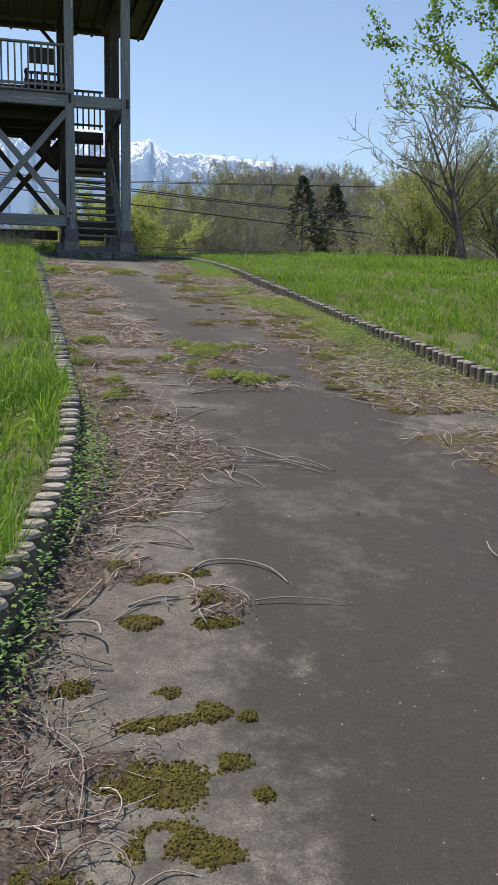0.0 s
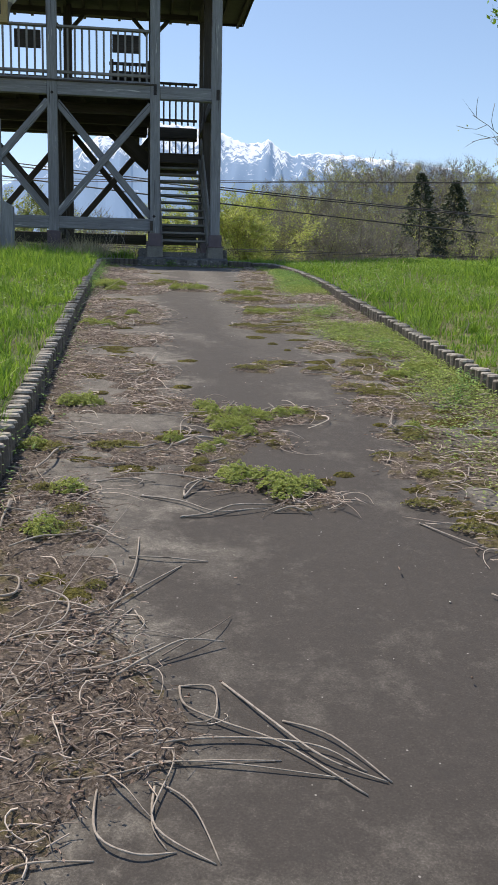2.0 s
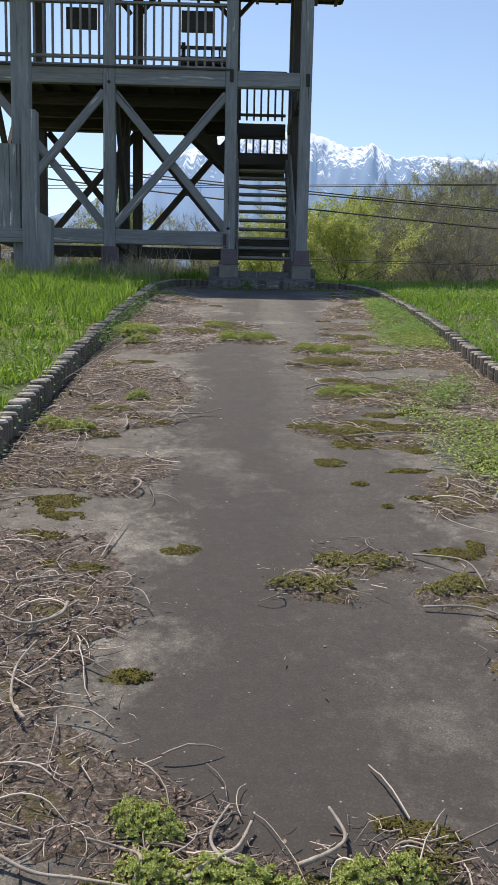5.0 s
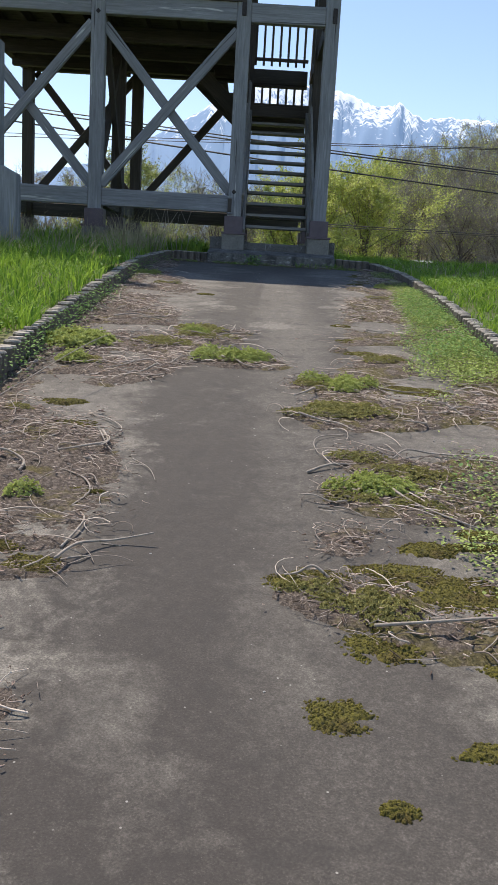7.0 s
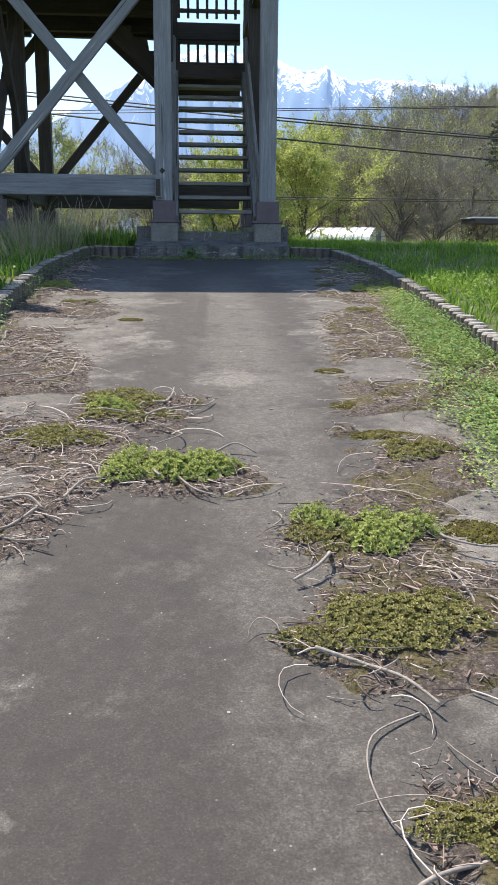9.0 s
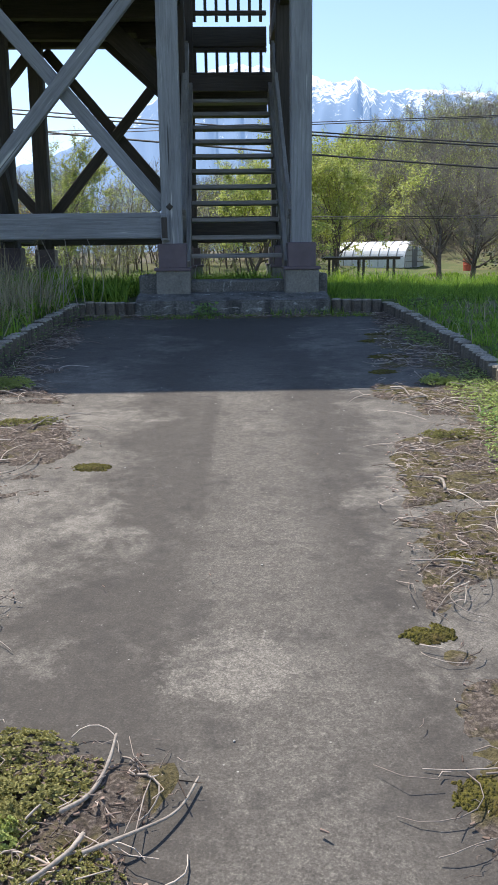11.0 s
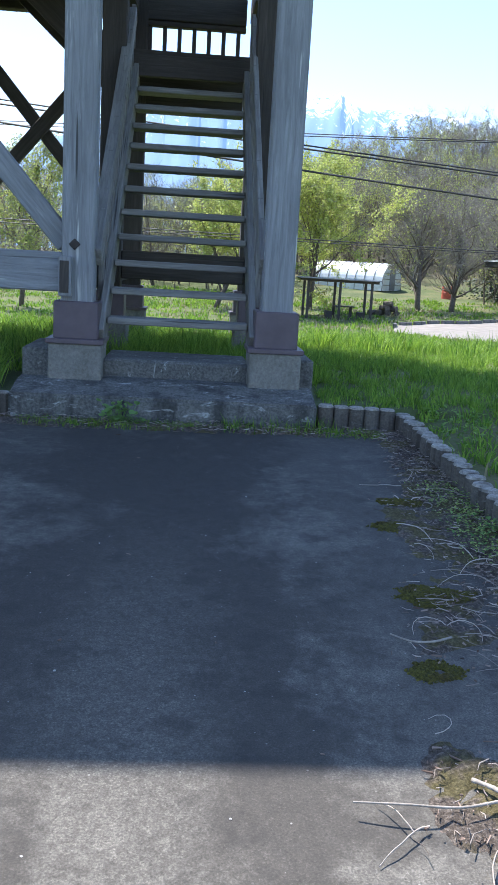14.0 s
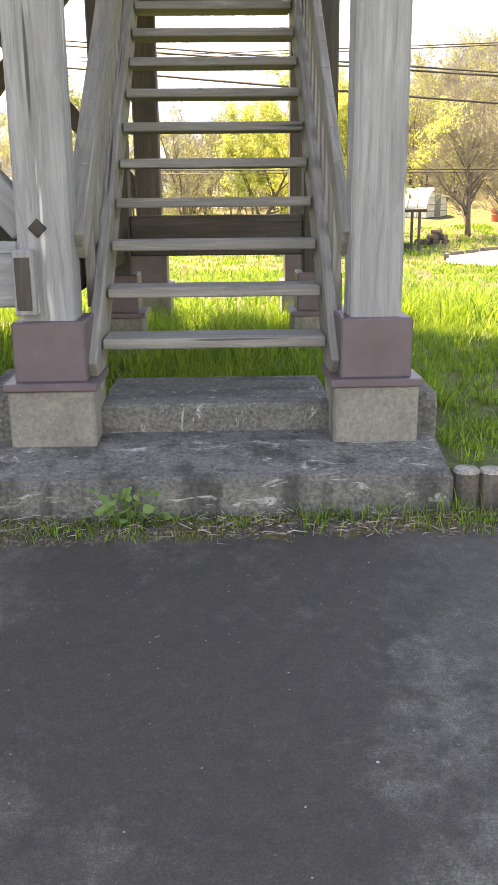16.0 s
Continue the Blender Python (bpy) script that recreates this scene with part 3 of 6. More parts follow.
for x, wide in ((TX0 - 0.085, 0.085), (TX1 + 0.075, 0.045)):
    a = Vector((x, 22.74, 3.64))
    beam("hand_rail", a, a + slope * 3.6, wide, 0.14, WOOD_BARE, stair, up=(0, -RISE, GO))
for x in (TX0 - 0.075, TX1 + 0.075):
    for k in range(14):
        y = 23.05 + k * 0.19
        z = 3.10 + (y - 22.72) * RISE / GO
        block("baluster", (x - 0.02, y, z - 0.02), (x + 0.02, y + 0.06, z + 0.62), WOOD_BARE, stair, bevel=0.003)
# half landing
for k in range(10):
    y = 25.50 + k * 0.155
    block("landing_plank", (PX[2] - 0.05, y, 5.56), (PX[3] + 0.05, y + 0.148, 5.60), WOOD_DARK, stair, bevel=0.003)
block("landing_beam", (PX[2] + 0.03, 25.48, 5.36), (PX[3] - 0.03, 25.56, 5.556), WOOD_DARK, stair)
block("landing_beam", (PX[2] + 0.03, 26.25, 5.36), (PX[3] - 0.03, 26.33, 5.556), WOOD_DARK, stair)
block("landing_beam", (PX[2] + PW / 2, RY - 0.08, 5.33), (PX[3] - PW / 2, RY - 0.0, 5.556), WOOD_DARK, stair)
# the upper flight turns left under the deck
for y in (25.7, 26.75):
    beam("string_board", (PX[2] - 0.05, y, 5.40), (0.35, y, 6.42), 0.26, 0.05, WOOD_DARK, stair, up=(0, 1, 0))
for i in range(4):
    x, z = PX[2] - 0.30 - 0.26 * i, 5.60 + 0.196 * (i + 1)
    block("tread", (x, 25.72, z - 0.045), (x + 0.25, 26.73, z), WOOD_DARK, stair, bevel=0.004)

# ---- roof ----
roof = thing("roof", (0.4, 24.9, 9.2), "dark boarded roof with wide eaves over the deck", "roof")
RX0, RX1, RF, RR, EZ = -4.1, 4.10, 21.94, 27.95, 9.55
bm = bmesh.new()
quad = [(RX0, RF), (RX1, RF), (RX1, RR), (RX0, RR)]
lowv = [bm.verts.new((x, y, EZ)) for x, y in quad]
upv = [bm.verts.new((x, y, EZ + 0.18)) for x, y in quad]
r0, r1 = bm.verts.new((RX0 + 2.6, 24.8, EZ + 1.75)), bm.verts.new((RX1 - 2.6, 24.8, EZ + 1.75))
bm.faces.new(lowv[::-1])
for i in range(4):
    bm.faces.new((lowv[i], lowv[(i + 1) % 4], upv[(i + 1) % 4], upv[i]))
bm.faces.new((upv[0], upv[1], r1, r0))
bm.faces.new((upv[1], upv[2], r1))
bm.faces.new((upv[2], upv[3], r0, r1))
bm.faces.new((upv[3], upv[0], r0))
part("cover", bm, ROOF, roof)
for k in range(18):
    x = RX0 + 0.12 + k * (RX1 - RX0 - 0.3) / 17
    block("rafter", (x, RF + 0.02, EZ - 0.12), (x + 0.07, RR - 0.02, EZ - 0.004), WOOD_DARK, roof, bevel=0.004)
for y in (FY, RY):
    for i in range(3):
        block("wall_plate", (PX[i] + PW / 2, y - 0.08, 9.27), (PX[i + 1] - PW / 2, y + 0.08, 9.42), WOOD_DARK, roof)
for x in (PX[0], PX[3]):
    block("wall_plate", (x - 0.08, FY + PW / 2, 9.25), (x + 0.08, RY - PW / 2, 9.42), WOOD_DARK, roof)
for a, b in (((RX0, RF - 0.03), (RX1, RF)), ((RX0, RR), (RX1, RR + 0.03))):
    block("fascia", (a[0], a[1], EZ - 0.06), (b[0], b[1], EZ + 0.2), WOOD_DARK, roof)
for a, b in (((RX0 - 0.03, RF), (RX0, RR)), ((RX1, RF), (RX1 + 0.03, RR))):
    block("fascia", (a[0], a[1], EZ - 0.06), (b[0], b[1], EZ + 0.2), WOOD_DARK, roof)
for x in (PX[1], PX[2]):
    for s in (-1, 1):
        beam("knee_brace", (x + s * 0.1, RY, 8.87), (x + s * 0.48, RY, 9.28), 0.09, 0.09, WOOD_DARK, roof)

# ---- concrete steps at the tower's foot ----
bm = bmesh.new()
prof = ((22.24, 2.35), (23.35, 2.35), (23.35, 2.86), (22.55, 2.825), (22.24, 2.757))
va = [bm.verts.new((1.15, y, z)) for y, z in prof]
vb = [bm.verts.new((3.17, y, z)) for y, z in prof]
bm.faces.new(va)
bm.faces.new(vb[::-1])
for i in range(5):
    bm.faces.new((va[(i + 1) % 5], va[i], vb[i], vb[(i + 1) % 5]))
bmesh.ops.recalc_face_normals(bm, faces=bm.faces[:])
bmesh.ops.bevel(bm, geom=bm.edges[:], offset=0.018, segments=2, affect="EDGES")
tagged(part("concrete_step", bm, CONCRETE), "low stained concrete slab step at the tower foot", "step")
up_step = block("concrete_step", (1.70, 22.72, 2.70), (2.74, 23.35, 2.955), CONCRETE, None, bevel=0.018)
tagged(up_step, "upper concrete step between the plinths, paint worn off", "step")
for x in (1.17, 2.97):
    w = block("concrete_wing", (x, 22.62, 2.70), (x + 0.21, 23.30, 3.02), CONCRETE, None, bevel=0.012)
    tagged(w, "short concrete wing wall beside the plinth", "wall")


# ---- things on and before the deck ----
for x0, x1, z0, z1 in ((0.60, 1.19, 7.22, 7.60), (-1.50, -0.94, 7.22, 7.60)):
    p = thing("notice_panel", ((x0 + x1) / 2, FY + 0.09, z0), "dark wooden notice panel fixed inside the deck railing", "panel", "deck notice panels")
    block("board", (x0, FY + 0.066, z0), (x1, FY + 0.09, z1), WOOD_DARK, p)
    for z in (z0 + 0.05, z1 - 0.09):
        block("batten", (x0 + 0.03, FY + 0.09, z), (x1 - 0.03, FY + 0.115, z + 0.04), WOOD_DARK, p)


def bench(x, y, length=1.1):
    b = thing("bench", (x, y, 6.56), "dark wooden bench with slatted back on the deck", "bench")
    for k in range(3):
        block("seat_slat", (x, y - 0.36 + k * 0.13, 6.96), (x + length, y - 0.25 + k * 0.13, 7.0), WOOD_DARK, b)
    for xx in (x + 0.02, x + length - 0.1):
        block("leg", (xx, y - 0.36, 6.56), (xx + 0.08, y - 0.29, 6.96), WOOD_DARK, b)
        block("back_post", (xx, y, 6.56), (xx + 0.08, y + 0.07, 7.46), WOOD_DARK, b)
    for z in (7.12, 7.32):
        block("back_rail", (x, y + 0.0, z), (x + length, y - 0.035, z + 0.07), WOOD_DARK, b)
    for k in range(6):
        block("back_slat", (x + 0.16 + k * 0.15, y - 0.005, 7.18), (x + 0.20 + k * 0.15, y + 0.02, 7.34), WOOD_DARK, b)
    return b


bench(0.50, 24.2, 1.0)

lamp = thing("globe_lamp", (-1.62, FY, 7.70), "white globe lamp on a short tapered stem on the railing", "lamp")
v, f = tube([(0, 0, 7.70), (0, 0, 7.78), (0, 0, 8.02), (0, 0, 8.08)], [0.03, 0.035, 0.075, 0.12], 14)
part("stem", mesh_from("stem", v, f, [PLINTH], smooth=True), PLINTH, lamp, "grey tapered stem", Matrix.Translation((-1.62, FY, 0)))
bm = bmesh.new()
bmesh.ops.create_uvsphere(bm, u_segments=24, v_segments=14, radius=0.21)
for q in bm.faces:
    q.smooth = True
part("globe", bm, WHITE_GLASS, lamp, "white globe", Matrix.Translation((-1.62, FY, 8.25)))

# a timber signboard with a stepped foot in the grass before the tower
sign = thing("signboard", (-2.1, 20.2, 2.7), "tall grey timber signboard with ochre framed board", "signboard")
block("post", (-1.90, 20.22, 2.3), (-1.62, 20.46, 6.92), WOOD, sign, bevel=0.012)
block("post", (-3.60, 20.22, 2.3), (-3.34, 20.46, 6.92), WOOD, sign, bevel=0.012)
block("short_post", (-1.70, 19.98, 2.3), (-1.465, 20.20, 5.2), WOOD, sign, bevel=0.012)
bm = box_bm(0.22, 0.26, 1.35, 0.012)
for vv in bm.verts:
    if vv.co.z > 0.5:
        vv.co.z -= (vv.co.x + 0.11) * 0.5
part("foot_block", bm, WOOD, sign, "short grey block with a sloping top", Matrix.Translation((-1.355, 20.06, 3.0)))
for k in range(9):
    block("plank", (-1.93 - 0.17 * k, 20.18, 3.42), (-1.77 - 0.17 * k, 20.22, 4.72), WOOD, sign, bevel=0.004)
block("low_rail", (-3.4, 20.10, 3.20), (-1.70, 20.20, 3.42), WOOD, sign)
block("board_frame", (-3.9, 20.10, 6.92), (-1.29, 20.24, 7.06), WOOD_YELLOW, sign, "ochre board frame")
block("board_frame", (-1.41, 20.10, 7.06), (-1.29, 20.24, 8.25), WOOD_YELLOW, sign, "ochre board frame")
block("board_frame", (-3.9, 20.10, 8.25), (-1.29, 20.24, 8.39), WOOD_YELLOW, sign, "ochre board frame")
block("panel", (-3.88, 20.15, 7.06), (-1.41, 20.20, 8.25), WOOD_DARK, sign, "dark back panel")

# ---- overhead cables ----
for k, (z5, z12, r) in enumerate(((6.58, 6.03, 0.034), (7.22, 6.76, 0.030), (7.34, 6.86, 0.026), (7.57, 7.80, 0.016), (7.66, 7.86, 0.016), (4.55, 4.52, 0.018), (4.47, 4.46, 0.015))):
    yy = 44.0 + 0.12 * k
    slope_z = (z12 - z5) / 7.0
    pts = [(x, yy, z5 + slope_z * (x - 5) + 0.0006 * (x - 8) ** 2 * (1 if k < 3 else 0.3)) for x in np.linspace(-60, 75, 60)]
    v, f = tube(pts, [r] * len(pts), 5)
    tagged(new("overhead_cable", mesh_from("overhead_cable", v, f, [CABLE])), "black overhead cable sagging across the meadow", "cable", "overhead cables")
for x in (-60, 75):
    v, f = tube([(x, 44.3, -3), (x, 44.3, 9.5)], [0.16, 0.11], 12)
    tagged(new("utility_pole", mesh_from("utility_pole", v, f, [PLINTH])), "grey concrete pole carrying the cables", "pole")

# ---- far meadow: road, shelter, greenhouse ----
def road_far(x):
    return np.interp(x, (13.2, 14.1, 17, 21.8, 45, 75), (63.0, 66.2, 68.6, 71.4, 80, 88))


def road_near(x):
    return np.interp(x, (13.2, 14.5, 17, 22, 75), (62.0, 60.5, 59.5, 58.5, 56))


rv, rf = [], []
for i in range(70):
    x = 13.2 + 60 * (i / 69) ** 1.8
    for j in range(13):
        yy = float(road_near(x)) + (float(road_far(x)) - float(road_near(x))) * j / 12
        rv.append((x, yy, float(land(x, yy)) + 0.08))
    if i:
        for j in range(12):
            a = (i - 1) * 13 + j
            rf.append((a, a + 13, a + 14, a + 1))
tagged(new("road", mesh_from("road", rv, rf, [plain("pale_road", (0.25, 0.225, 0.20), 0.9, 0, 0.2, 1.5)], smooth=True)), "pale sunlit concrete road bending across the far meadow", "road", kind="structure")
kerb_far = thing("road_kerb", (20, 70.5, 0.9), "low dark kerb stones along the far road", "kerb")
me = None
for i in range(44):
    x = 13.7 + 1.15 * i * 0.93
    y = float(road_far(x)) + 0.1
    turn = math.degrees(math.atan2(float(road_far(x + 0.5)) - float(road_far(x - 0.5)), 1.0))
    ob = part("kerb_stone", me if me else box_bm(1.05, 0.18, 0.30, 0.02), CONCRETE, kerb_far, "", Matrix.Translation((x, y, float(land(x, y)) + 0.12)) @ pose(0, 0, 0, 0, 0, turn))
    me = ob.data


def shelter(x, y):
    z = float(land(x, y))
    s = thing("shelter", (x, y, z), "small open shelter with thin posts and brown flat roof", "shelter")
    for i in range(3):
        for j in range(2):
            px, py = x - 1.9 + 1.9 * i, y - 1.0 + 2.0 * j
            block("post", (px - 0.07, py - 0.07, z - 0.3), (px + 0.07, py + 0.07, z + 2.15), WOOD_DARK, s)
    for j in range(2):
        block("beam", (x - 2.3, y - 1.07 + 2.0 * j, z + 2.15), (x + 2.3, y - 0.93 + 2.0 * j, z + 2.3), WOOD_DARK, s)
    for k in range(12):
        block("roof_board", (x - 2.4 + 0.4 * k, y - 1.5, z + 2.3), (x - 2.04 + 0.4 * k, y + 1.5, z + 2.36), WOOD, s)
    t = thing("picnic_table", (x + 0.5, y, z), "small brown picnic table with two benches under the shelter", "table")
    block("tabletop", (x - 0.1, y - 0.4, z + 0.70), (x + 1.1, y + 0.4, z + 0.76), WOOD_DARK, t)
    block("leg", (x + 0.1, y - 0.1, z - 0.05), (x + 0.25, y + 0.1, z + 0.70), WOOD_DARK, t)
    block("leg", (x + 0.8, y - 0.1, z - 0.05), (x + 0.95, y + 0.1, z + 0.70), WOOD_DARK, t)
    for dx in (-0.65, 1.3):
        block("bench_seat", (x + dx, y - 0.4, z - 0.05), (x + dx + 0.35, y + 0.4, z + 0.42), WOOD_DARK, t)


shelter(11.1, 69.5)


def carport(x, y, top):
    """A long flat roof on slim posts, its pale sheet over a deep dark edge."""
    z = float(land(x + 2.5, y))
    c = thing("carport", (x + 2.5, y, z), "dark flat carport roof with a pale top sheet on slim posts", "carport")
    block("roof_edge", (x, y - 1.6, top - 0.42), (x + 6.0, y + 1.6, top - 0.05), ROOF, c, "deep dark roof edge", bevel=0.02)
    block("roof_sheet", (x - 0.08, y - 1.7, top - 0.046), (x + 6.1, y + 1.7, top + 0.05), SHEET, c, "pale roof sheet", bevel=0.01)
    for dx in (4.2, 5.8):
        for dy in (-1.4, 1.4):
            block("post", (x + dx - 0.06, y + dy - 0.06, z - 0.3), (x + dx + 0.06, y + dy + 0.06, top - 0.42), WOOD_DARK, c)


carport(22.87, 76.6, 4.86)


def greenhouse(x, y, turn, length=7.0, radius=1.85):
    z = float(land(x, y)) - 0.1
    g = thing("greenhouse", (x, y, z), "white plastic tunnel greenhouse with hooped frame", "greenhouse")
    m = Matrix.Translation((x, y, z)) @ pose(0, 0, 0, 0, 0, turn)
    arc = [(radius * math.cos(a), 0.6 + radius * 0.92 * math.sin(a)) for a in np.linspace(0, math.pi, 19)]
    arc = [(radius, 0)] + arc + [(-radius, 0)]
    v, f = [], []
    n = len(arc)
    for i in range(18):
        xx = -length / 2 + length * i / 17
        v += [(xx, a, b) for a, b in arc]
        if i:
            f += [((i - 1) * n + k, (i - 1) * n + k + 1, i * n + k + 1, i * n + k) for k in range(n - 1)]
    f += [tuple(range(n)), tuple(17 * n + k for k in range(n))[::-1]]
    part("film", mesh_from("film", v, f, [SHEET]), SHEET, g, "white plastic film", m)
    for i in range(9):
        xx = -length / 2 + length * i / 8
        pv2, pf2 = tube([(xx, a * 1.01, b * 1.01) for a, b in arc], [0.03] * n, 5)
        part("hoop", mesh_from("hoop", pv2, pf2, [PLINTH]), PLINTH, g, "", m)
    block("door", (0, 0, 0), (0.05, 1.0, 1.9), WOOD, g, "grey end door").matrix_basis = Matrix.Translation((0, 0, 0)) @ pose(0, 0, 0, 0, 0, turn) @ Matrix.Translation((length / 2 + 0.03, 0.0, 1.0))
    for k in range(4):
        zz = 0.5 + 0.5 * k
        w = math.sqrt(max(0.05, radius ** 2 - max(0, (zz - 0.6) / 0.92) ** 2)) * 0.97
        beam("end_rail", m @ Vector((length / 2 + 0.03, -w, zz)), m @ Vector((length / 2 + 0.03, w, zz)), 0.05, 0.05, PLINTH, g)


greenhouse(16.7, 94.0, -38)

drum = thing("red_drum", (23.3, 88, float(land(23.3, 88))), "faded red metal drum standing in the far meadow", "drum")
v, f = tube([(0, 0, -0.1), (0, 0, 0.45), (0, 0, 0.5), (0, 0, 0.55), (0, 0, 1.0)], [0.5, 0.5, 0.53, 0.5, 0.5], 18)
part("shell", mesh_from("shell", v, f, [RED]), RED, drum, "", Matrix.Translation(drum.location))
pile = thing("log_pile", (15.0, 73, float(land(15, 73))), "small heap of sawn brown logs on the grass", "logs")
for i, (dx, dz, l) in enumerate(((-0.9, 0.15, 0.7), (-0.45, 0.17, 0.8), (0.1, 0.16, 0.9), (0.6, 0.14, 0.7), (-0.2, 0.45, 0.8), (0.3, 0.43, 0.8), (0.05, 0.72, 0.6))):
    v, f = tube([(0, -l / 2, 0), (0, l / 2, 0)], [0.19, 0.17], 10)
    part("log", mesh_from("log", v, f, [BARK]), BARK, pile, "", Matrix.Translation((15.0 + dx, 73, float(land(15, 73)) + dz)) @ pose(0, 0, 0, 0, 0, 20 * i - 60))


# ---- trees ----
class Tree:
    """A branching skeleton, its wood and its leaves, as arrays."""

    def __init__(self, seed, height, trunk, spread, leaves, leaf, bare=0.0, levels=3, stems=1, lift=0.35, sides=5, first=0.3, limbs=9, coarse=False, sprigs=0):
        self.r = random.Random(seed)
        self.v, self.f, self.mi = [], [], []
        self.tips, self.sides, self.levels, self.lift, self.coarse = [], sides, levels, lift, coarse
        for s in range(stems):
            lean = 0.06 if stems == 1 else 0.28
            a = self.r.uniform(0, 6.28)
            d = Vector((math.cos(a) * lean, math.sin(a) * lean, 1)).normalized()
            self.limb(Vector((0.25 * math.cos(a) * (stems > 1), 0.25 * math.sin(a) * (stems > 1), -0.3)), d, height * self.r.uniform(0.85, 1.0), trunk, 0, spread, first, limbs)
        r = self.r
        lv, lf = [], []
        for _ in range(leaves):
            p, q = r.choice(self.tips)
            c = p.lerp(q, r.random()) + Vector((r.gauss(0, 1), r.gauss(0, 1), r.gauss(0, 1))) * leaf * 0.9
            n = Vector((r.gauss(0, 1), r.gauss(0, 1), r.gauss(0, 1) + 0.6)).normalized()
            x = n.orthogonal().normalized()
            x = Matrix.Rotation(r.uniform(0, 6.28), 3, n) @ x
            y = n.cross(x)
            s = leaf * r.uniform(0.6, 1.25)
            k = len(lv)
            lv += [tuple(c - x * s * 0.6), tuple(c + y * s * 0.32 + n * s * 0.08), tuple(c + x * s * 0.6), tuple(c - y * s * 0.32 + n * s * 0.08)]
            lf.append((k, k + 1, k + 2, k + 3))
        self.leaf_v, self.leaf_f = lv, lf
        # fine twigs along the outer branches
        for _ in range(sprigs):
            p, q = r.choice(self.tips)
            c = p.lerp(q, r.random())
            d = ((q - p).normalized() + Vector((r.gauss(0, 0.5), r.gauss(0, 0.5), r.uniform(-0.1, 0.8)))).normalized() * height * r.uniform(0.04, 0.11)
            w = d.cross(Vector((r.gauss(0, 1), r.gauss(0, 1), 0.1))).normalized() * 0.0011 * (height + 2)
            k = len(self.v)
            self.v += [tuple(c - w), tuple(c + w), tuple(c + d)]
            self.f.append((k, k + 1, k + 2))
            self.mi.append(1)

    def limb(self, p, d, length, radius, level, spread, first=0.15, limbs=6):
        r = self.r
        n = 7 if level == 0 else (5 if level == 1 else 3)
        if self.coarse:
            n = (5, 3, 2, 2)[level]
        pts, rad = [p], [radius]
        wob = 0.09 if level == 0 else 0.2
        for i in range(n):
            d = (d + Vector((r.gauss(0, wob), r.gauss(0, wob), r.gauss(0, wob) + self.lift * 0.16 * (level > 0)))).normalized()
            p = p + d * length / n
            pts.append(p)
            rad.append(max(0.006, radius * (1 - 0.86 * (i + 1) / n)))
        sides = max(3, self.sides - level)
        v, f = tube(pts, rad, sides)
        if self.coarse:
            f = f[:-2]
        k = len(self.v)
        self.v += v
        self.f += [tuple(a + k for a in q) for q in f]
        self.mi += [0 if level < 2 else 1] * len(f)
        if level >= self.levels - 1:
            for a, b in zip(pts[:-1], pts[1:]):
                self.tips.append((a, b))
        if level < self.levels:
            count = limbs if level == 0 else (6 if level == 1 else 4)
            for i in range(count):
                u = first + (0.97 - first) * (i + r.random()) / count if level == 0 else r.uniform(0.2, 1.0)
                j = min(n - 1, int(u * n))
                q = pts[j].lerp(pts[j + 1], u * n - j)
                axis = (pts[j + 1] - pts[j]).normalized()
                side = Matrix.Rotation(r.uniform(0, 6.28), 3, axis) @ axis.orthogonal().normalized()
                open_by = r.uniform(0.55, 0.95) if level == 0 else r.uniform(0.5, 1.0)
                dd = (axis * math.cos(open_by) + side * math.sin(open_by) + Vector((0, 0, self.lift * 0.4))).normalized()
                ll = length * spread * (1.05 - 0.55 * u) * r.uniform(0.7, 1.15) if level == 0 else length * r.uniform(0.35, 0.6)
                self.limb(q, dd, ll, max(0.008, rad[j] * (0.5 if level == 0 else 0.55)), level + 1, spread)


def plant_tree(name, seed, x, y, label, leaf_mat, turn=0.0, category="tree", **kw):
    t = Tree(seed, **kw)
    z = float(land(x, y))
    base = thing(name, (x, y, z), label, category)
    m = Matrix.Translation((x, y, z)) @ pose(0, 0, 0, 0, 0, turn)
    part("trunk", mesh_from("trunk", t.v, t.f, [BARK, TWIG], t.mi, smooth=True), BARK, base, "grey-brown trunk and limbs", m)
    if t.leaf_f:
        part("crown", mesh_from("crown", t.leaf_v, t.leaf_f, [leaf_mat]), leaf_mat, base, "small spring leaves", m)
    return base


plant_tree("bare_tree", 4, 11.0, 19.8, "bare spreading tree with few buds at the meadow edge", SPRING, height=5.2, trunk=0.085, spread=0.50, leaves=500, leaf=0.06, levels=3, stems=2, first=0.18, limbs=10, lift=0.45, sides=8, sprigs=500)
plant_tree("leafy_tree", 8, 13.0, 20.8, "tall tree with fresh green leaves at the meadow edge", MAPLE, height=10.5, trunk=0.2, spread=0.52, leaves=30000, leaf=0.115, levels=3, first=0.30, limbs=16, sides=8)
for k, (x, y, h, mat, n) in enumerate(((12.0, 23.5, 2.4, SPRING, 2600), (13.2, 26.0, 3.2, SPRING_PALE, 2400), (14.6, 24.0, 3.6, MAPLE, 3000), (13.6, 28.5, 3.0, SPRING_PALE, 2000), (14.8, 28.5, 3.8, SPRING, 2600), (17.0, 27, 4.4, MAPLE, 3000), (14.0, 22.6, 3.0, SPRING, 2400))):
    plant_tree("shrub", 40 + k, x, y, "tangled shrub with yellow-green spring leaves", mat, category="shrub", turn=40 * k, height=h, trunk=0.05, spread=0.7, leaves=int(3.2 * n), leaf=0.055, levels=3, stems=5, first=0.10, limbs=6, lift=0.4, sides=5, sprigs=400)
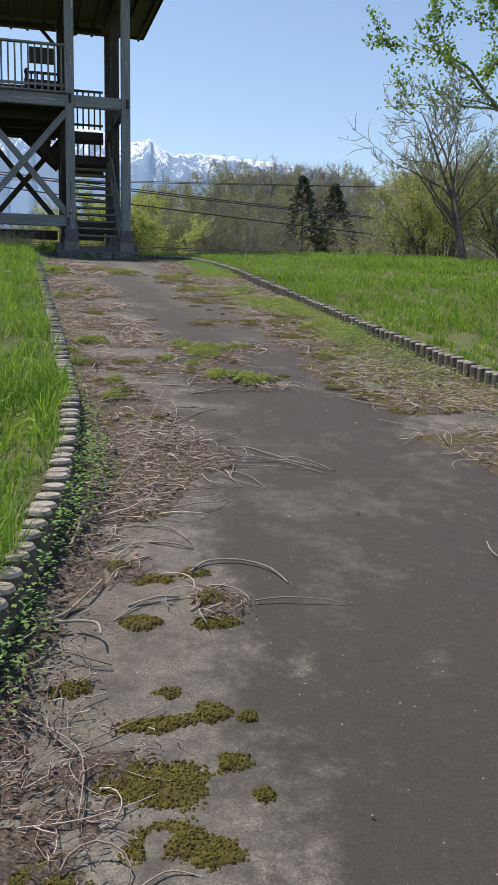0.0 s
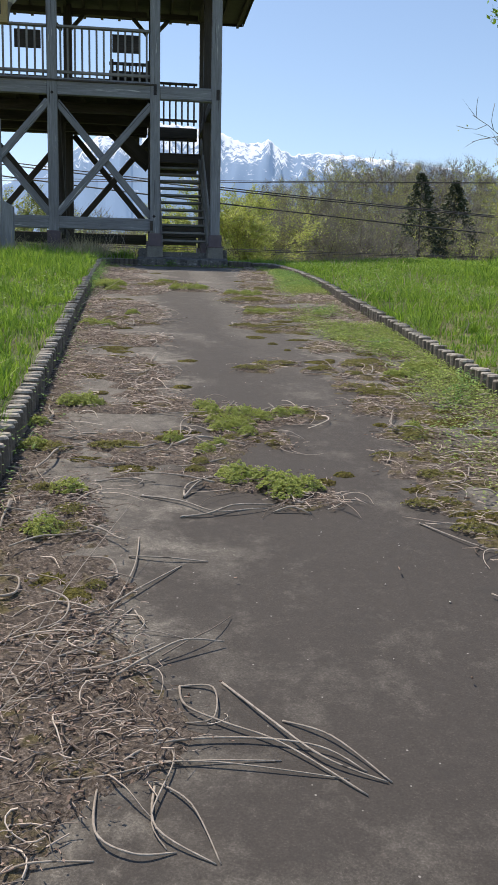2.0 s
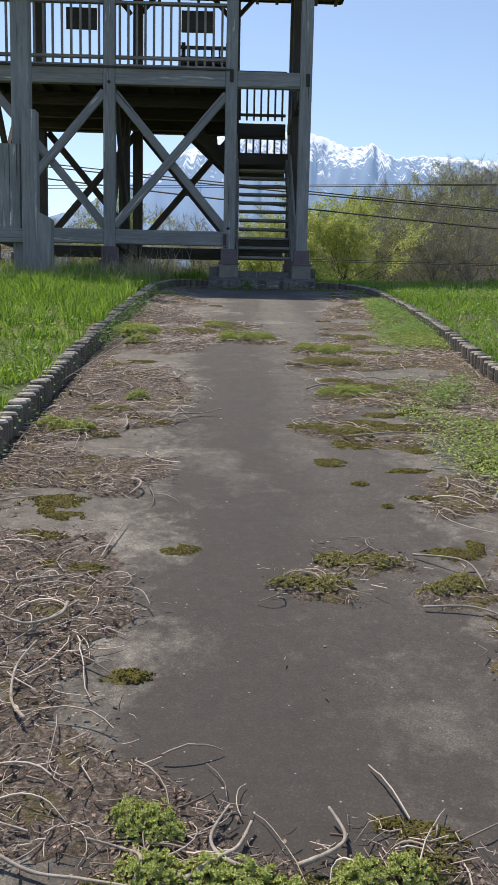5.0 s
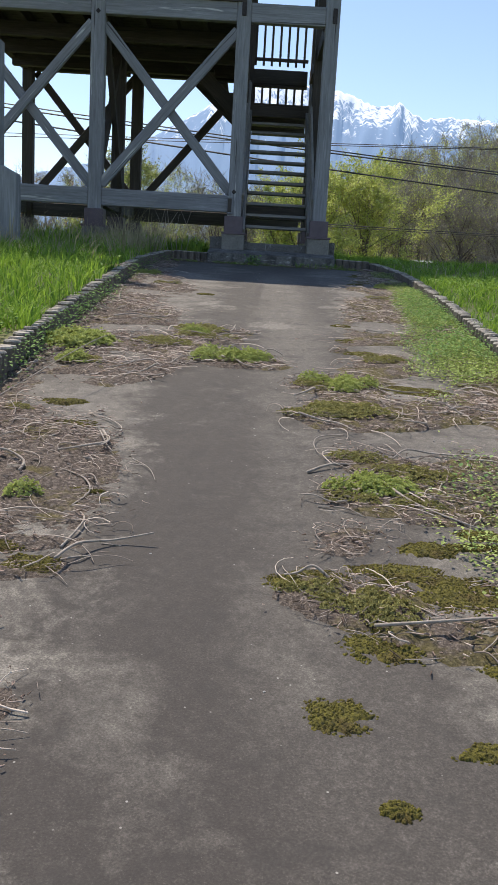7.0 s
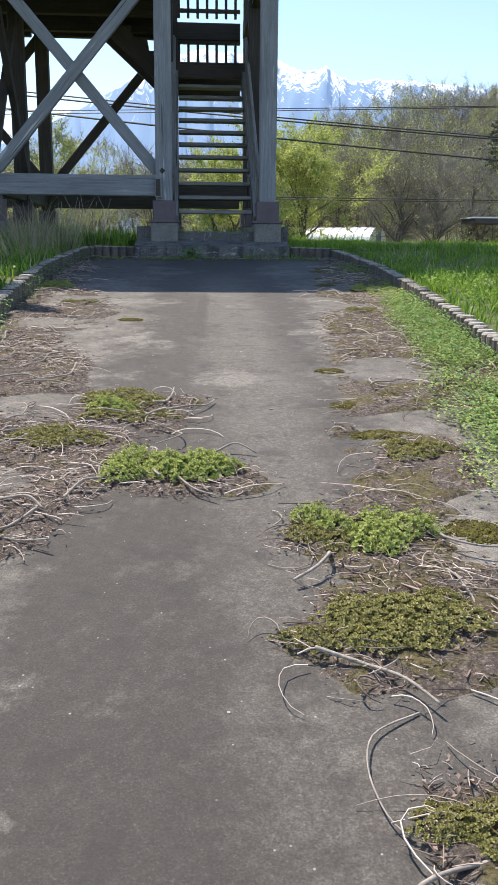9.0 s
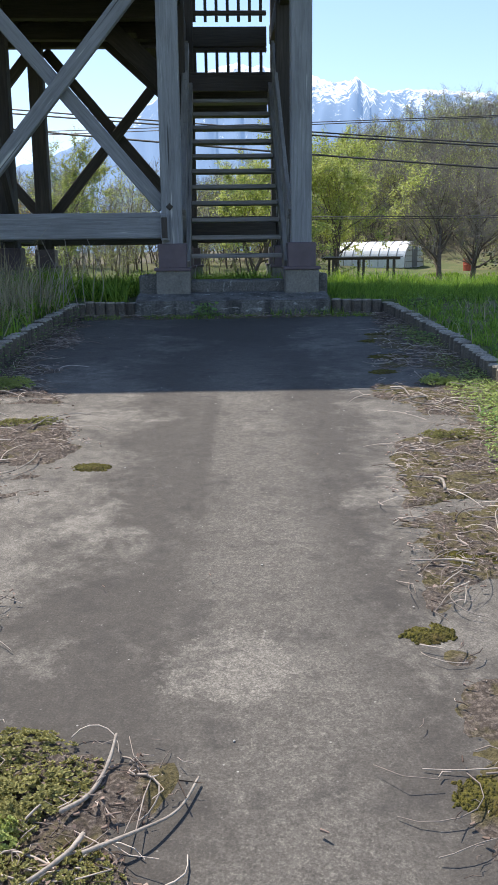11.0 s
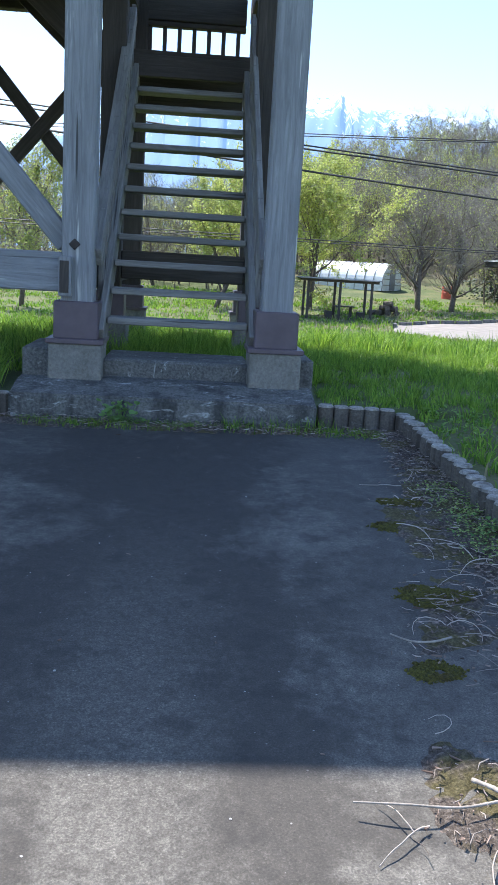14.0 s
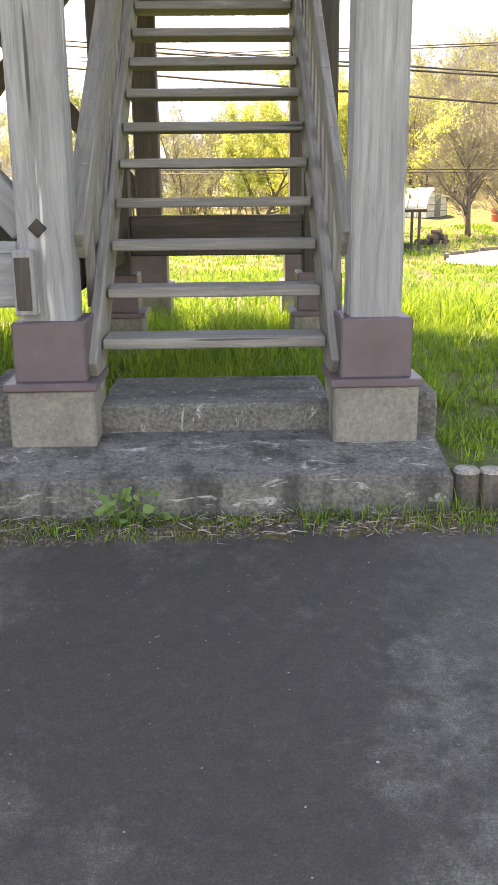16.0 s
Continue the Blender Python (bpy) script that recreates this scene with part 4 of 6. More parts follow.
plant_tree("spring_tree", 21, 10.1, 74.0, "yellow-green budding tree standing in the far meadow", SPRING, height=6.8, trunk=0.18, spread=1.0, leaves=26000, leaf=0.15, levels=3, first=0.14, limbs=16, sides=7, sprigs=2500)
plant_tree("spring_tree", 22, 3.8, 72.0, "yellow-green budding tree standing in the far meadow", SPRING, height=7.0, trunk=0.18, spread=1.0, leaves=24000, leaf=0.15, levels=3, first=0.14, limbs=15, sides=7, sprigs=2500)
plant_tree("spring_tree", 23, -7.0, 66.0, "yellow-green budding tree standing in the far meadow", SPRING_PALE, height=7.5, trunk=0.16, spread=0.6, leaves=9000, leaf=0.13, levels=3, first=0.16, limbs=13, sides=7, sprigs=2000)
plant_tree("field_tree", 31, 17.8, 76.0, "grey-brown bare tree with dense twigs in the far meadow", SPRING_PALE, height=8.2, trunk=0.22, spread=0.58, leaves=1200, leaf=0.14, levels=3, first=0.13, limbs=20, sides=7, sprigs=6000)
plant_tree("field_tree", 32, 20.2, 77.0, "grey-brown bare tree with dense twigs in the far meadow", SPRING_PALE, height=8.0, trunk=0.2, spread=0.52, leaves=600, leaf=0.14, levels=3, first=0.13, limbs=20, stems=2, sides=7, sprigs=6000)


plant_tree("field_tree", 33, 25.5, 81.3, "grey-brown bare tree with dense twigs in the far meadow", SPRING_PALE, height=8.0, trunk=0.24, spread=0.55, leaves=500, leaf=0.14, levels=3, first=0.13, limbs=18, sides=7, sprigs=5000)


def conifer(x, y, h, seed):
    r = random.Random(seed)
    z = float(land(x, y))
    base = thing("conifer", (x, y, z), "dark green conifer before the bare wood", "tree")
    v, f = tube([(0, 0, -0.3), (0, 0, h)], [0.2, 0.02], 8)
    part("trunk", mesh_from("trunk", v, f, [BARK]), BARK, base, "brown trunk", Matrix.Translation((x, y, z)))
    v, f = [], []
    for _ in range(9000):
        u = r.random() ** 1.4
        zz = 0.5 + (h - 0.6) * u
        a = r.uniform(0, 6.283)
        lobe = 0.75 + 0.25 * math.sin(zz * 7 + 3 * a)
        rad = (0.60 * (h - zz) ** 0.85 + 0.25) * lobe * r.uniform(0.35, 1.0) ** 0.5
        c = Vector((rad * math.cos(a), rad * math.sin(a), zz - 0.25 * rad))
        d = Vector((math.cos(a + r.gauss(0, 0.4)), math.sin(a + r.gauss(0, 0.4)), r.gauss(-0.15, 0.3))).normalized() * r.uniform(0.16, 0.36)
        w = d.cross(Vector((r.gauss(0, 1), r.gauss(0, 1), 1))).normalized() * 0.085
        k = len(v)
        v += [tuple(c - d * 0.5), tuple(c + w), tuple(c + d * 0.6), tuple(c - w)]
        f.append((k, k + 1, k + 2, k + 3))
    part("crown", mesh_from("crown", v, f, [NEEDLE]), NEEDLE, base, "dense dark needles", Matrix.Translation((x, y, z)))


conifer(29.4, 88, 13.6, 1)
conifer(32.9, 88, 13.0, 2)


def mesh_tris(name, verts, tris, material):
    me = bpy.data.meshes.new(name)
    me.vertices.add(len(verts))
    me.vertices.foreach_set("co", np.ascontiguousarray(verts, dtype=np.float32).ravel())
    me.loops.add(tris.size)
    me.loops.foreach_set("vertex_index", np.ascontiguousarray(tris, dtype=np.int32).ravel())
    me.polygons.add(len(tris))
    me.polygons.foreach_set("loop_start", np.arange(0, tris.size, 3, dtype=np.int32))
    me.materials.append(material)
    me.update(calc_edges=True)
    return me


def woods():
    """The far woods: many trees of a few builds, some bare and grey, some in yellow-green bud."""
    kinds = []
    for k, (leaves, mat) in enumerate(((100, 0), (480, 0), (620, 1), (360, 1), (700, 1), (0, 0), (500, 2))):
        t = Tree(100 + k, 10.0, 0.13, 0.52, leaves, 0.27, levels=2, stems=1 + (k % 3 == 0), first=0.10, limbs=7, sides=3, coarse=True)
        r = np.random.default_rng(k)
        n = 480 if leaves < 300 else 320
        tips = np.array([(*p, *q) for p, q in t.tips])[r.integers(0, len(t.tips), n)]
        c = tips[:, :3] + (tips[:, 3:] - tips[:, :3]) * r.random((n, 1))
        d = np.stack([r.normal(0, 0.55, n), r.normal(0, 0.55, n), r.uniform(0.2, 1.3, n)], 1)
        d *= (r.uniform(0.7, 2.0, n) / np.linalg.norm(d, axis=1))[:, None]
        w = np.cross(d, r.normal(0, 1, (n, 3)))
        w *= (0.024 / np.linalg.norm(w, axis=1))[:, None]
        tv = np.stack([c - w, c + w, c + d], 1).reshape(-1, 3)
        wood = np.array([(q[0], q[i], q[i + 1]) for q in t.f for i in range(1, len(q) - 1)])
        wood_mat = np.array([m for q, m in zip(t.f, t.mi) for _ in range(len(q) - 2)])
        v, tr, mt = [np.array(t.v), tv], [wood, np.arange(len(tv)).reshape(-1, 3) + len(t.v)], [wood_mat, np.ones(n, dtype=int)]
        if leaves:
            v.append(np.array(t.leaf_v))
            tr.append(np.array([q[:3] for q in t.leaf_f]) + len(t.v) + len(tv))
            mt.append(np.full(len(t.leaf_f), 2 + mat))
        kinds.append((np.concatenate(v), np.concatenate(tr), np.concatenate(mt)))
    r = random.Random(77)
    spots = [(r.uniform(-34, 9), r.uniform(84, 112), r.uniform(6.0, 9.0)) for _ in range(120)]
    while len(spots) < 520:
        x = r.uniform(6, 78)
        y = r.uniform(106, 152) if x < 27 else r.uniform(84, 152)
        if x < 0.56 * y:
            spots.append((x, y, r.uniform(7.0, 9.4)))
    for _ in range(150):
        x = r.uniform(-10, 60)
        spots.append((x, r.uniform(100, 112) if x < 27 else r.uniform(80, 100), r.uniform(3.0, 5.5)))
    spots += [(r.uniform(-34, 9), r.uniform(80, 90), r.uniform(2.0, 4.2)) for _ in range(80)]
    spots += [(r.uniform(25, 37), r.uniform(79, 86), r.uniform(4.5, 7.5)) for _ in range(14)]
    verts, tris, mats, off = [], [], [], 0
    for x, y, h in spots:
        patchy = math.sin(x * 0.21 + 1.0) + math.sin(y * 0.17 + x * 0.07)
        if x < -12 and r.random() < 0.3:
            k = 6
        elif x < 30 and r.random() < 0.75:
            k = r.choices(range(6), (0.5, 2, 4, 3, 6, 0))[0]
        elif patchy > 0.3:
            k = r.choices(range(6), (1, 3, 3, 3, 5, 0.5))[0]
        else:
            k = r.choices(range(6), (3, 3, 2, 2, 1.5, 1.5))[0]
        a, s = r.uniform(0, 6.28), h / 10.0
        c, sn = math.cos(a), math.sin(a)
        rot = np.array(((c, -sn, 0), (sn, c, 0), (0, 0, 1))) * s
        vv, tt, mm = kinds[k]
        verts.append(vv @ rot.T + np.array((x, y, float(land(x, y)))))
        tris.append(tt + off)
        mats.append(mm)
        off += len(vv)
    me = mesh_tris("far_woods", np.concatenate(verts), np.concatenate(tris), BARK)
    for m in (TWIG, SPRING_PALE, SPRING, RUST_LEAF):
        me.materials.append(m)
    me.polygons.foreach_set("material_index", np.concatenate(mats).astype(np.int32))
    tagged(new("far_woods", me), "bare and budding spring woods on the far hillside", "woods", kind="stuff")


woods()


# ---- grass ----
RNG = np.random.default_rng(7)


def blades(x, y, z, height, width, bend=0.5, out=None):
    """Bent, tapering blades rooted at x, y, z; out: the way each one leans."""
    n = len(x)
    a, b = RNG.uniform(0, 2 * np.pi, n), RNG.uniform(0, 2 * np.pi, n)
    if out is not None:
        b = out + RNG.normal(0, 0.5, n)
    h = height * RNG.uniform(0.55, 1.2, n)
    w = width * RNG.uniform(0.6, 1.3, n)
    lean = bend * RNG.uniform(0.05, 1.0, n) * h
    root = np.stack([x, y, z - 0.02], 1)
    side = np.stack([np.cos(a), np.sin(a), np.zeros(n)], 1) * w[:, None]
    way = np.stack([np.cos(b), np.sin(b), np.zeros(n)], 1)
    upz = np.array((0, 0, 1.0))
    mid = root + way * (lean * 0.35)[:, None] + upz * (h * 0.6)[:, None]
    tip = root + way * lean[:, None] + upz * (h * np.sqrt(np.clip(1 - (lean / h * 0.6) ** 2, 0.3, 1)))[:, None]
    v = np.stack([root - side, root + side, mid - side * 0.8, mid + side * 0.8, tip], 1).reshape(-1, 3)
    k = np.arange(n)[:, None] * 5
    t = np.concatenate([k + np.array([[0, 1, 3]]), k + np.array([[0, 3, 2]]), k + np.array([[2, 3, 4]])], 1).reshape(-1, 3)
    return v, t


def meadow(name, label, zones, material=None):
    vs, ts, off = [], [], 0
    for x0, x1, y0, y1, per, h, w, clump in zones:
        n = int((x1 - x0) * (y1 - y0) * per)
        tufts = max(1, n // 26)
        k = RNG.integers(0, tufts, n)
        r, a = np.abs(RNG.normal(0, 1, n)) * np.sqrt(26 / per) * 0.42, RNG.uniform(0, 2 * np.pi, n)
        x = RNG.uniform(x0, x1, tufts)[k] + r * np.cos(a)
        y = RNG.uniform(y0, y1, tufts)[k] + r * np.sin(a)
        tall = (0.55 + 0.9 * RNG.random(tufts) ** 1.5)[k]
        keep = (x < kerb_left(y) - 0.085 + 0.06 * np.sin(y * 5)) | (x > kerb_right(y) + 0.075 + 0.04 * np.sin(y * 4.0)) | (y > 22.42)
        keep &= ~((x > 13.0) & (y > road_near(x) - 0.2) & (y < road_far(x) + 0.2) & (y > 46))
        keep &= ~((x > 1.05) & (x < 3.25) & (y > 22.2) & (y < 23.4))
        thick = 0.5 + 0.5 * np.sin(x * 2.3 + 2 * np.sin(y * 1.1)) * np.sin(y * 1.9 + 1.5 * np.sin(x * 1.7))
        keep &= RNG.random(n) < 1 - clump * (1 - thick)
        x, y, thick, tall, a = x[keep], y[keep], thick[keep], tall[keep], a[keep]
        v, t = blades(x, y, land(x, y), h * (0.7 + 0.45 * thick) * tall, w, 1.05, a)
        vs.append(v)
        ts.append(t + off)
        off += len(v)
    me = mesh_tris(name, np.concatenate(vs), np.concatenate(ts), material or GRASS)
    return tagged(new(name, me), label, "grass", kind="stuff")


meadow("meadow_grass", "long bright green spring grass beside the path", [
    (-1.9, 0.4, 1.2, 6, 4000, 0.18, 0.0034, 0.5),
    (-3.2, 0.5, 6, 13, 2000, 0.15, 0.0045, 0.5),
    (-5.0, 0.8, 13, 22.6, 1100, 0.18, 0.006, 0.4),
    (3.3, 6.3, 4.5, 13, 2000, 0.11, 0.0045, 0.5),
    (3.5, 7.3, 13, 22.5, 1700, 0.10, 0.005, 0.4),
    (6.3, 12, 8, 22.5, 480, 0.12, 0.009, 0.5)])
meadow("tower_grass", "tall green grass growing round the tower posts", [
    (-5, 1.1, 22.4, 29, 950, 0.26, 0.0055, 0.5),
    (1.1, 3.3, 23.3, 28, 2200, 0.20, 0.0035, 0.4),
    (3.2, 6.4, 22.4, 26.5, 3000, 0.12, 0.0032, 0.3),
    (3.2, 8.5, 26.5, 31, 900, 0.25, 0.006, 0.4), (6.4, 8.5, 22.4, 26.5, 1100, 0.13, 0.0055, 0.4),
    (8.5, 14, 22.5, 32, 320, 0.25, 0.010, 0.5)])
meadow("far_grass", "far green meadow grass running down to the road", [
    (-12, 20, 29, 51, 85, 0.21, 0.020, 0.5),
    (-16, 30, 51, 84, 34, 0.24, 0.032, 0.6)])
meadow("dry_grass", "pale dead grass blades among the green", [
    (-1.4, 0.45, 1.2, 9, 150, 0.20, 0.0035, 0.8),
    (3.4, 5.5, 5, 22, 60, 0.2, 0.005, 0.8),
    (-0.6, 0.42, 20.3, 22.4, 420, 0.50, 0.004, 0.5), (-3, 0.8, 18, 22.5, 110, 0.32, 0.006, 0.7), (-12, 20, 29, 51, 24, 0.2, 0.016, 0.7), (-16, 30, 53, 82, 12, 0.24, 0.03, 0.7)], GRASS_DRY)


# ---- litter on the path ----
def left_reach(y):
    return np.interp(y, (0, 1.6, 2.4, 3.2, 3.8, 4.3, 4.9, 5.7, 6.0, 6.4, 6.9, 7.4, 7.9, 8.7, 10.7, 11.3, 12.0, 12.9, 13.8, 14.4, 15, 16, 17, 17.5, 18.4, 19, 20, 22.2),
                     (-0.2, 0.28, 0.30, 0.42, 0.78, 1.25, 0.95, 1.05, 1.75, 1.62, 1.4, 1.9, 1.3, 1.3, 1.34, 1.42, 1.45, 1.12, 1.5, 1.65, 1.36, 1.36, 1.30, 1.36, 1.15, 0.92, 0.85, 0.72))


def right_reach(y):
    return np.interp(y, (2.7, 3.0, 3.3, 3.9, 5.0, 5.7, 6.4, 7.3, 8.4, 9.85, 10.3, 11.0, 11.3, 11.45, 11.7, 12.3, 12.8, 13.5, 14.9, 16, 16.8, 17.9, 18.5, 19.1, 20, 21.6, 22.2),
                     (3.0, 2.0, 2.9, 2.32, 2.3, 2.2, 2.2, 2.27, 2.4, 2.5, 2.2, 1.97, 2.1, 2.5, 2.08, 2.35, 2.23, 2.2, 2.5, 2.65, 2.72, 3.02, 2.92, 3.08, 3.17, 3.45, 3.5))


def wave(x, y, f, s):
    """Soft, uneven noise in about -1 to 1, made of turned sine waves."""
    o = 0
    for k, (a, g) in enumerate(((0.3, 1.0), (1.5, 1.7), (2.4, 2.9), (0.9, 4.6))):
        o = o + np.sin((x * np.cos(a + s) + y * np.sin(a + s)) * f * g + s * (k + 1) * 2.1 + 1.4 * np.sin((x * np.sin(a) - y * np.cos(a)) * f * g * 0.6 + s)) / (1 + 0.7 * k)
    return o / 2.0


CLUMPS = []


def clump(x, y, wide, deep, kind):
    CLUMPS.append((x, y, wide, deep, kind))


clump(1.43, 7.59, 0.50, 0.50, "bright")
clump(1.50, 7.44, 0.62, 0.55, "bright")
clump(1.61, 7.41, 0.62, 0.55, "bright")
clump(1.69, 7.38, 0.50, 0.50, "bright2")
clump(1.38, 7.40, 0.42, 0.40, "bright")
clump(1.50, 7.27, 0.50, 0.50, "bright2")
clump(1.59, 7.20, 0.60, 0.55, "bright")
clump(1.52, 7.09, 0.50, 0.50, "bright")
clump(1.62, 7.02, 0.46, 0.42, "bright2")
clump(1.81, 7.40, 0.55, 0.50, "bright")
clump(1.91, 7.44, 0.55, 0.50, "bright2")
clump(2.02, 7.48, 0.50, 0.42, "dull")
clump(1.75, 7.32, 0.42, 0.40, "bright2")
clump(1.53, 6.94, 0.42, 0.36, "dull")
clump(1.73, 6.85, 0.30, 0.25, "dull")
clump(1.72, 6.98, 0.30, 0.25, "dull")
clump(0.70, 5.69, 0.60, 0.60, "bright")
clump(0.64, 6.15, 0.60, 0.50, "bright2")
clump(0.54, 6.79, 0.75, 0.60, "bright")
clump(0.43, 7.22, 0.60, 0.50, "bright2")
clump(0.70, 7.65, 0.60, 0.50, "bright")
clump(0.86, 5.19, 0.25, 0.25, "dull")
clump(2.59, 7.11, 0.50, 0.45, "bright")
clump(2.48, 6.31, 0.70, 0.50, "dull")
clump(2.32, 5.93, 0.60, 0.45, "dull")
clump(2.41, 5.63, 0.60, 0.45, "dull")
clump(3.17, 8.82, 0.90, 0.70, "bright")
clump(2.91, 8.50, 0.90, 0.70, "bright2")
clump(2.58, 8.21, 0.90, 0.50, "dull")
clump(2.29, 6.63, 0.50, 0.30, "dull")
clump(2.46, 13.40, 0.90, 0.70, "bright")
clump(2.45, 11.71, 0.80, 0.60, "bright2")
clump(2.18, 10.82, 0.90, 0.60, "dull")
clump(2.28, 10.75, 0.70, 0.60, "dull")
clump(2.35, 8.76, 0.60, 0.40, "dull")
clump(2.63, 8.63, 0.60, 0.40, "bright2")
clump(2.44, 8.82, 0.50, 0.40, "dull")
clump(0.68, 10.72, 0.90, 0.70, "bright")
clump(1.64, 13.97, 0.90, 0.80, "bright")
clump(1.78, 13.97, 0.90, 0.80, "bright")
clump(1.90, 13.96, 0.80, 0.70, "bright2")
clump(2.25, 13.44, 0.75, 0.70, "bright")
clump(2.36, 13.33, 0.70, 0.70, "bright")
clump(2.20, 12.77, 0.80, 0.60, "dull")
clump(2.32, 12.82, 0.80, 0.70, "dull")
clump(2.46, 12.95, 0.70, 0.50, "dull")
clump(1.46, 14.83, 0.80, 0.60, "dull")
clump(1.62, 14.65, 0.80, 0.60, "dull")
clump(2.31, 11.74, 0.60, 0.55, "bright")
clump(2.41, 11.80, 0.50, 0.50, "bright2")
clump(2.25, 11.64, 0.45, 0.40, "dull")
clump(2.35, 11.61, 0.50, 0.40, "dull")
clump(2.48, 11.97, 0.50, 0.40, "dull")
clump(2.28, 10.84, 0.35, 0.35, "bright2")
clump(2.27, 10.67, 0.35, 0.35, "dull")
clump(2.01, 10.85, 0.40, 0.30, "dull")
clump(2.12, 10.78, 0.35, 0.30, "dull")
clump(1.44, 6.80, 0.42, 0.40, "bright")
clump(1.36, 6.70, 0.45, 0.42, "bright")
clump(1.32, 6.53, 0.42, 0.40, "dull")
clump(1.29, 6.41, 0.42, 0.36, "bright2")
clump(1.20, 6.90, 0.38, 0.36, "bright")
clump(1.14, 6.92, 0.30, 0.30, "dull")
clump(1.5, 6.28, 0.85, 0.65, "bright")
clump(1.7, 6.1, 0.85, 0.85, "bright2")
clump(0.67, 7.72, 0.65, 0.65, "bright")
clump(0.88, 6.82, 0.75, 0.5, "dull")
clump(1.87, 8.8, 0.7, 0.5, "dull")
clump(2.08, 9, 0.8, 0.35, "dull")
clump(1.5, 14.95, 1.4, 0.9, "dull")
clump(1.25, 14.4, 1.2, 0.8, "dull")
clump(2.36, 12.85, 1.4, 0.9, "dull")
clump(2.36, 12.1, 0.7, 0.6, "dull")
clump(2.55, 11.6, 0.7, 0.5, "dull")
clump(2.65, 11.9, 0.9, 0.7, "dull")
clump(0.68, 14.2, 1.7, 1.4, "bright2")
clump(0.8, 13.7, 0.9, 0.7, "bright")
clump(0.73, 5.9, 0.55, 0.45, "bright")
clump(2.75, 14.2, 1, 0.7, "dull")
clump(2.75, 9, 1, 0.7, "dull")
clump(2.65, 8, 0.9, 0.7, "dull")
clump(2.55, 7, 0.8, 0.7, "dull")
clump(1.45, 14.75, 0.9, 0.7, "bright")
clump(1, 11.5, 0.5, 0.4, "bright")
clump(0.7, 12.6, 0.55, 0.4, "bright")
clump(0.85, 11.2, 0.7, 0.4, "dull")
clump(3.2, 17.5, 0.7, 0.6, "dull")
clump(3.45, 18.7, 0.6, 0.7, "bright2")
clump(0.62, 18.8, 0.9, 0.8, "bright2")
clump(0.95, 17.9, 0.8, 0.6, "dull")


clump(0.64, 2.82, 0.35, 0.35, "dull")
clump(0.36, 3.12, 0.3, 0.3, "dull")


def litter(x, y):
    """How thick dead matter lies, 0 to 1."""
    l = np.clip((left_reach(y) - x + 0.10 * wave(x, y, 5.0, 1.0)) / 0.16, 0, 1) * (x > kerb_left(y) - 0.02)
    r = np.clip((x - right_reach(y) + 0.10 * wave(x, y, 5.0, 2.0)) / 0.16, 0, 1) * (x < kerb_right(y) + 0.02)
    patch = np.clip((wave(x * 0.8, y * 1.5, 2.8, 0.7) + np.interp(y, (4.5, 6.5, 13, 16), (0.34, 0.10, 0.16, 0.34))) / 0.28, 0, 1)
    heap = np.maximum(np.clip(1.5 - np.abs(y - 11.85) / 0.6, 0, 1), np.clip(1.5 - np.abs(y - 4.2) / 0.7, 0, 1)) * (x < 1.7)
    patch = np.maximum(patch, heap)
    edge = np.maximum(np.clip(1 - (x - kerb_left(y)) / 0.35, 0, 1), np.clip(1 - (kerb_right(y) - x) / 0.7, 0, 1))
    foot = np.clip((y - 21.95) / 0.15, 0, 1) * (np.abs(wave(x, y, 4, 3)) > 0.1)
    o = np.maximum(np.maximum(l, r) * np.maximum(patch, edge), 0.9 * foot)
    for cx, cy, sx, sy, _ in CLUMPS:
        q = np.hypot((x - cx - 0.04) / (0.18 * sx + 0.03), (y - cy + 0.03) / (0.19 * sy + 0.04)) + 0.35 * wave(x, y, 9.0, cx)
        o = np.maximum(o, np.clip((1.25 - q) * 2.2, 0, 1))
    return o * ((x > kerb_left(y) - 0.02) & (x < kerb_right(y) + 0.02))


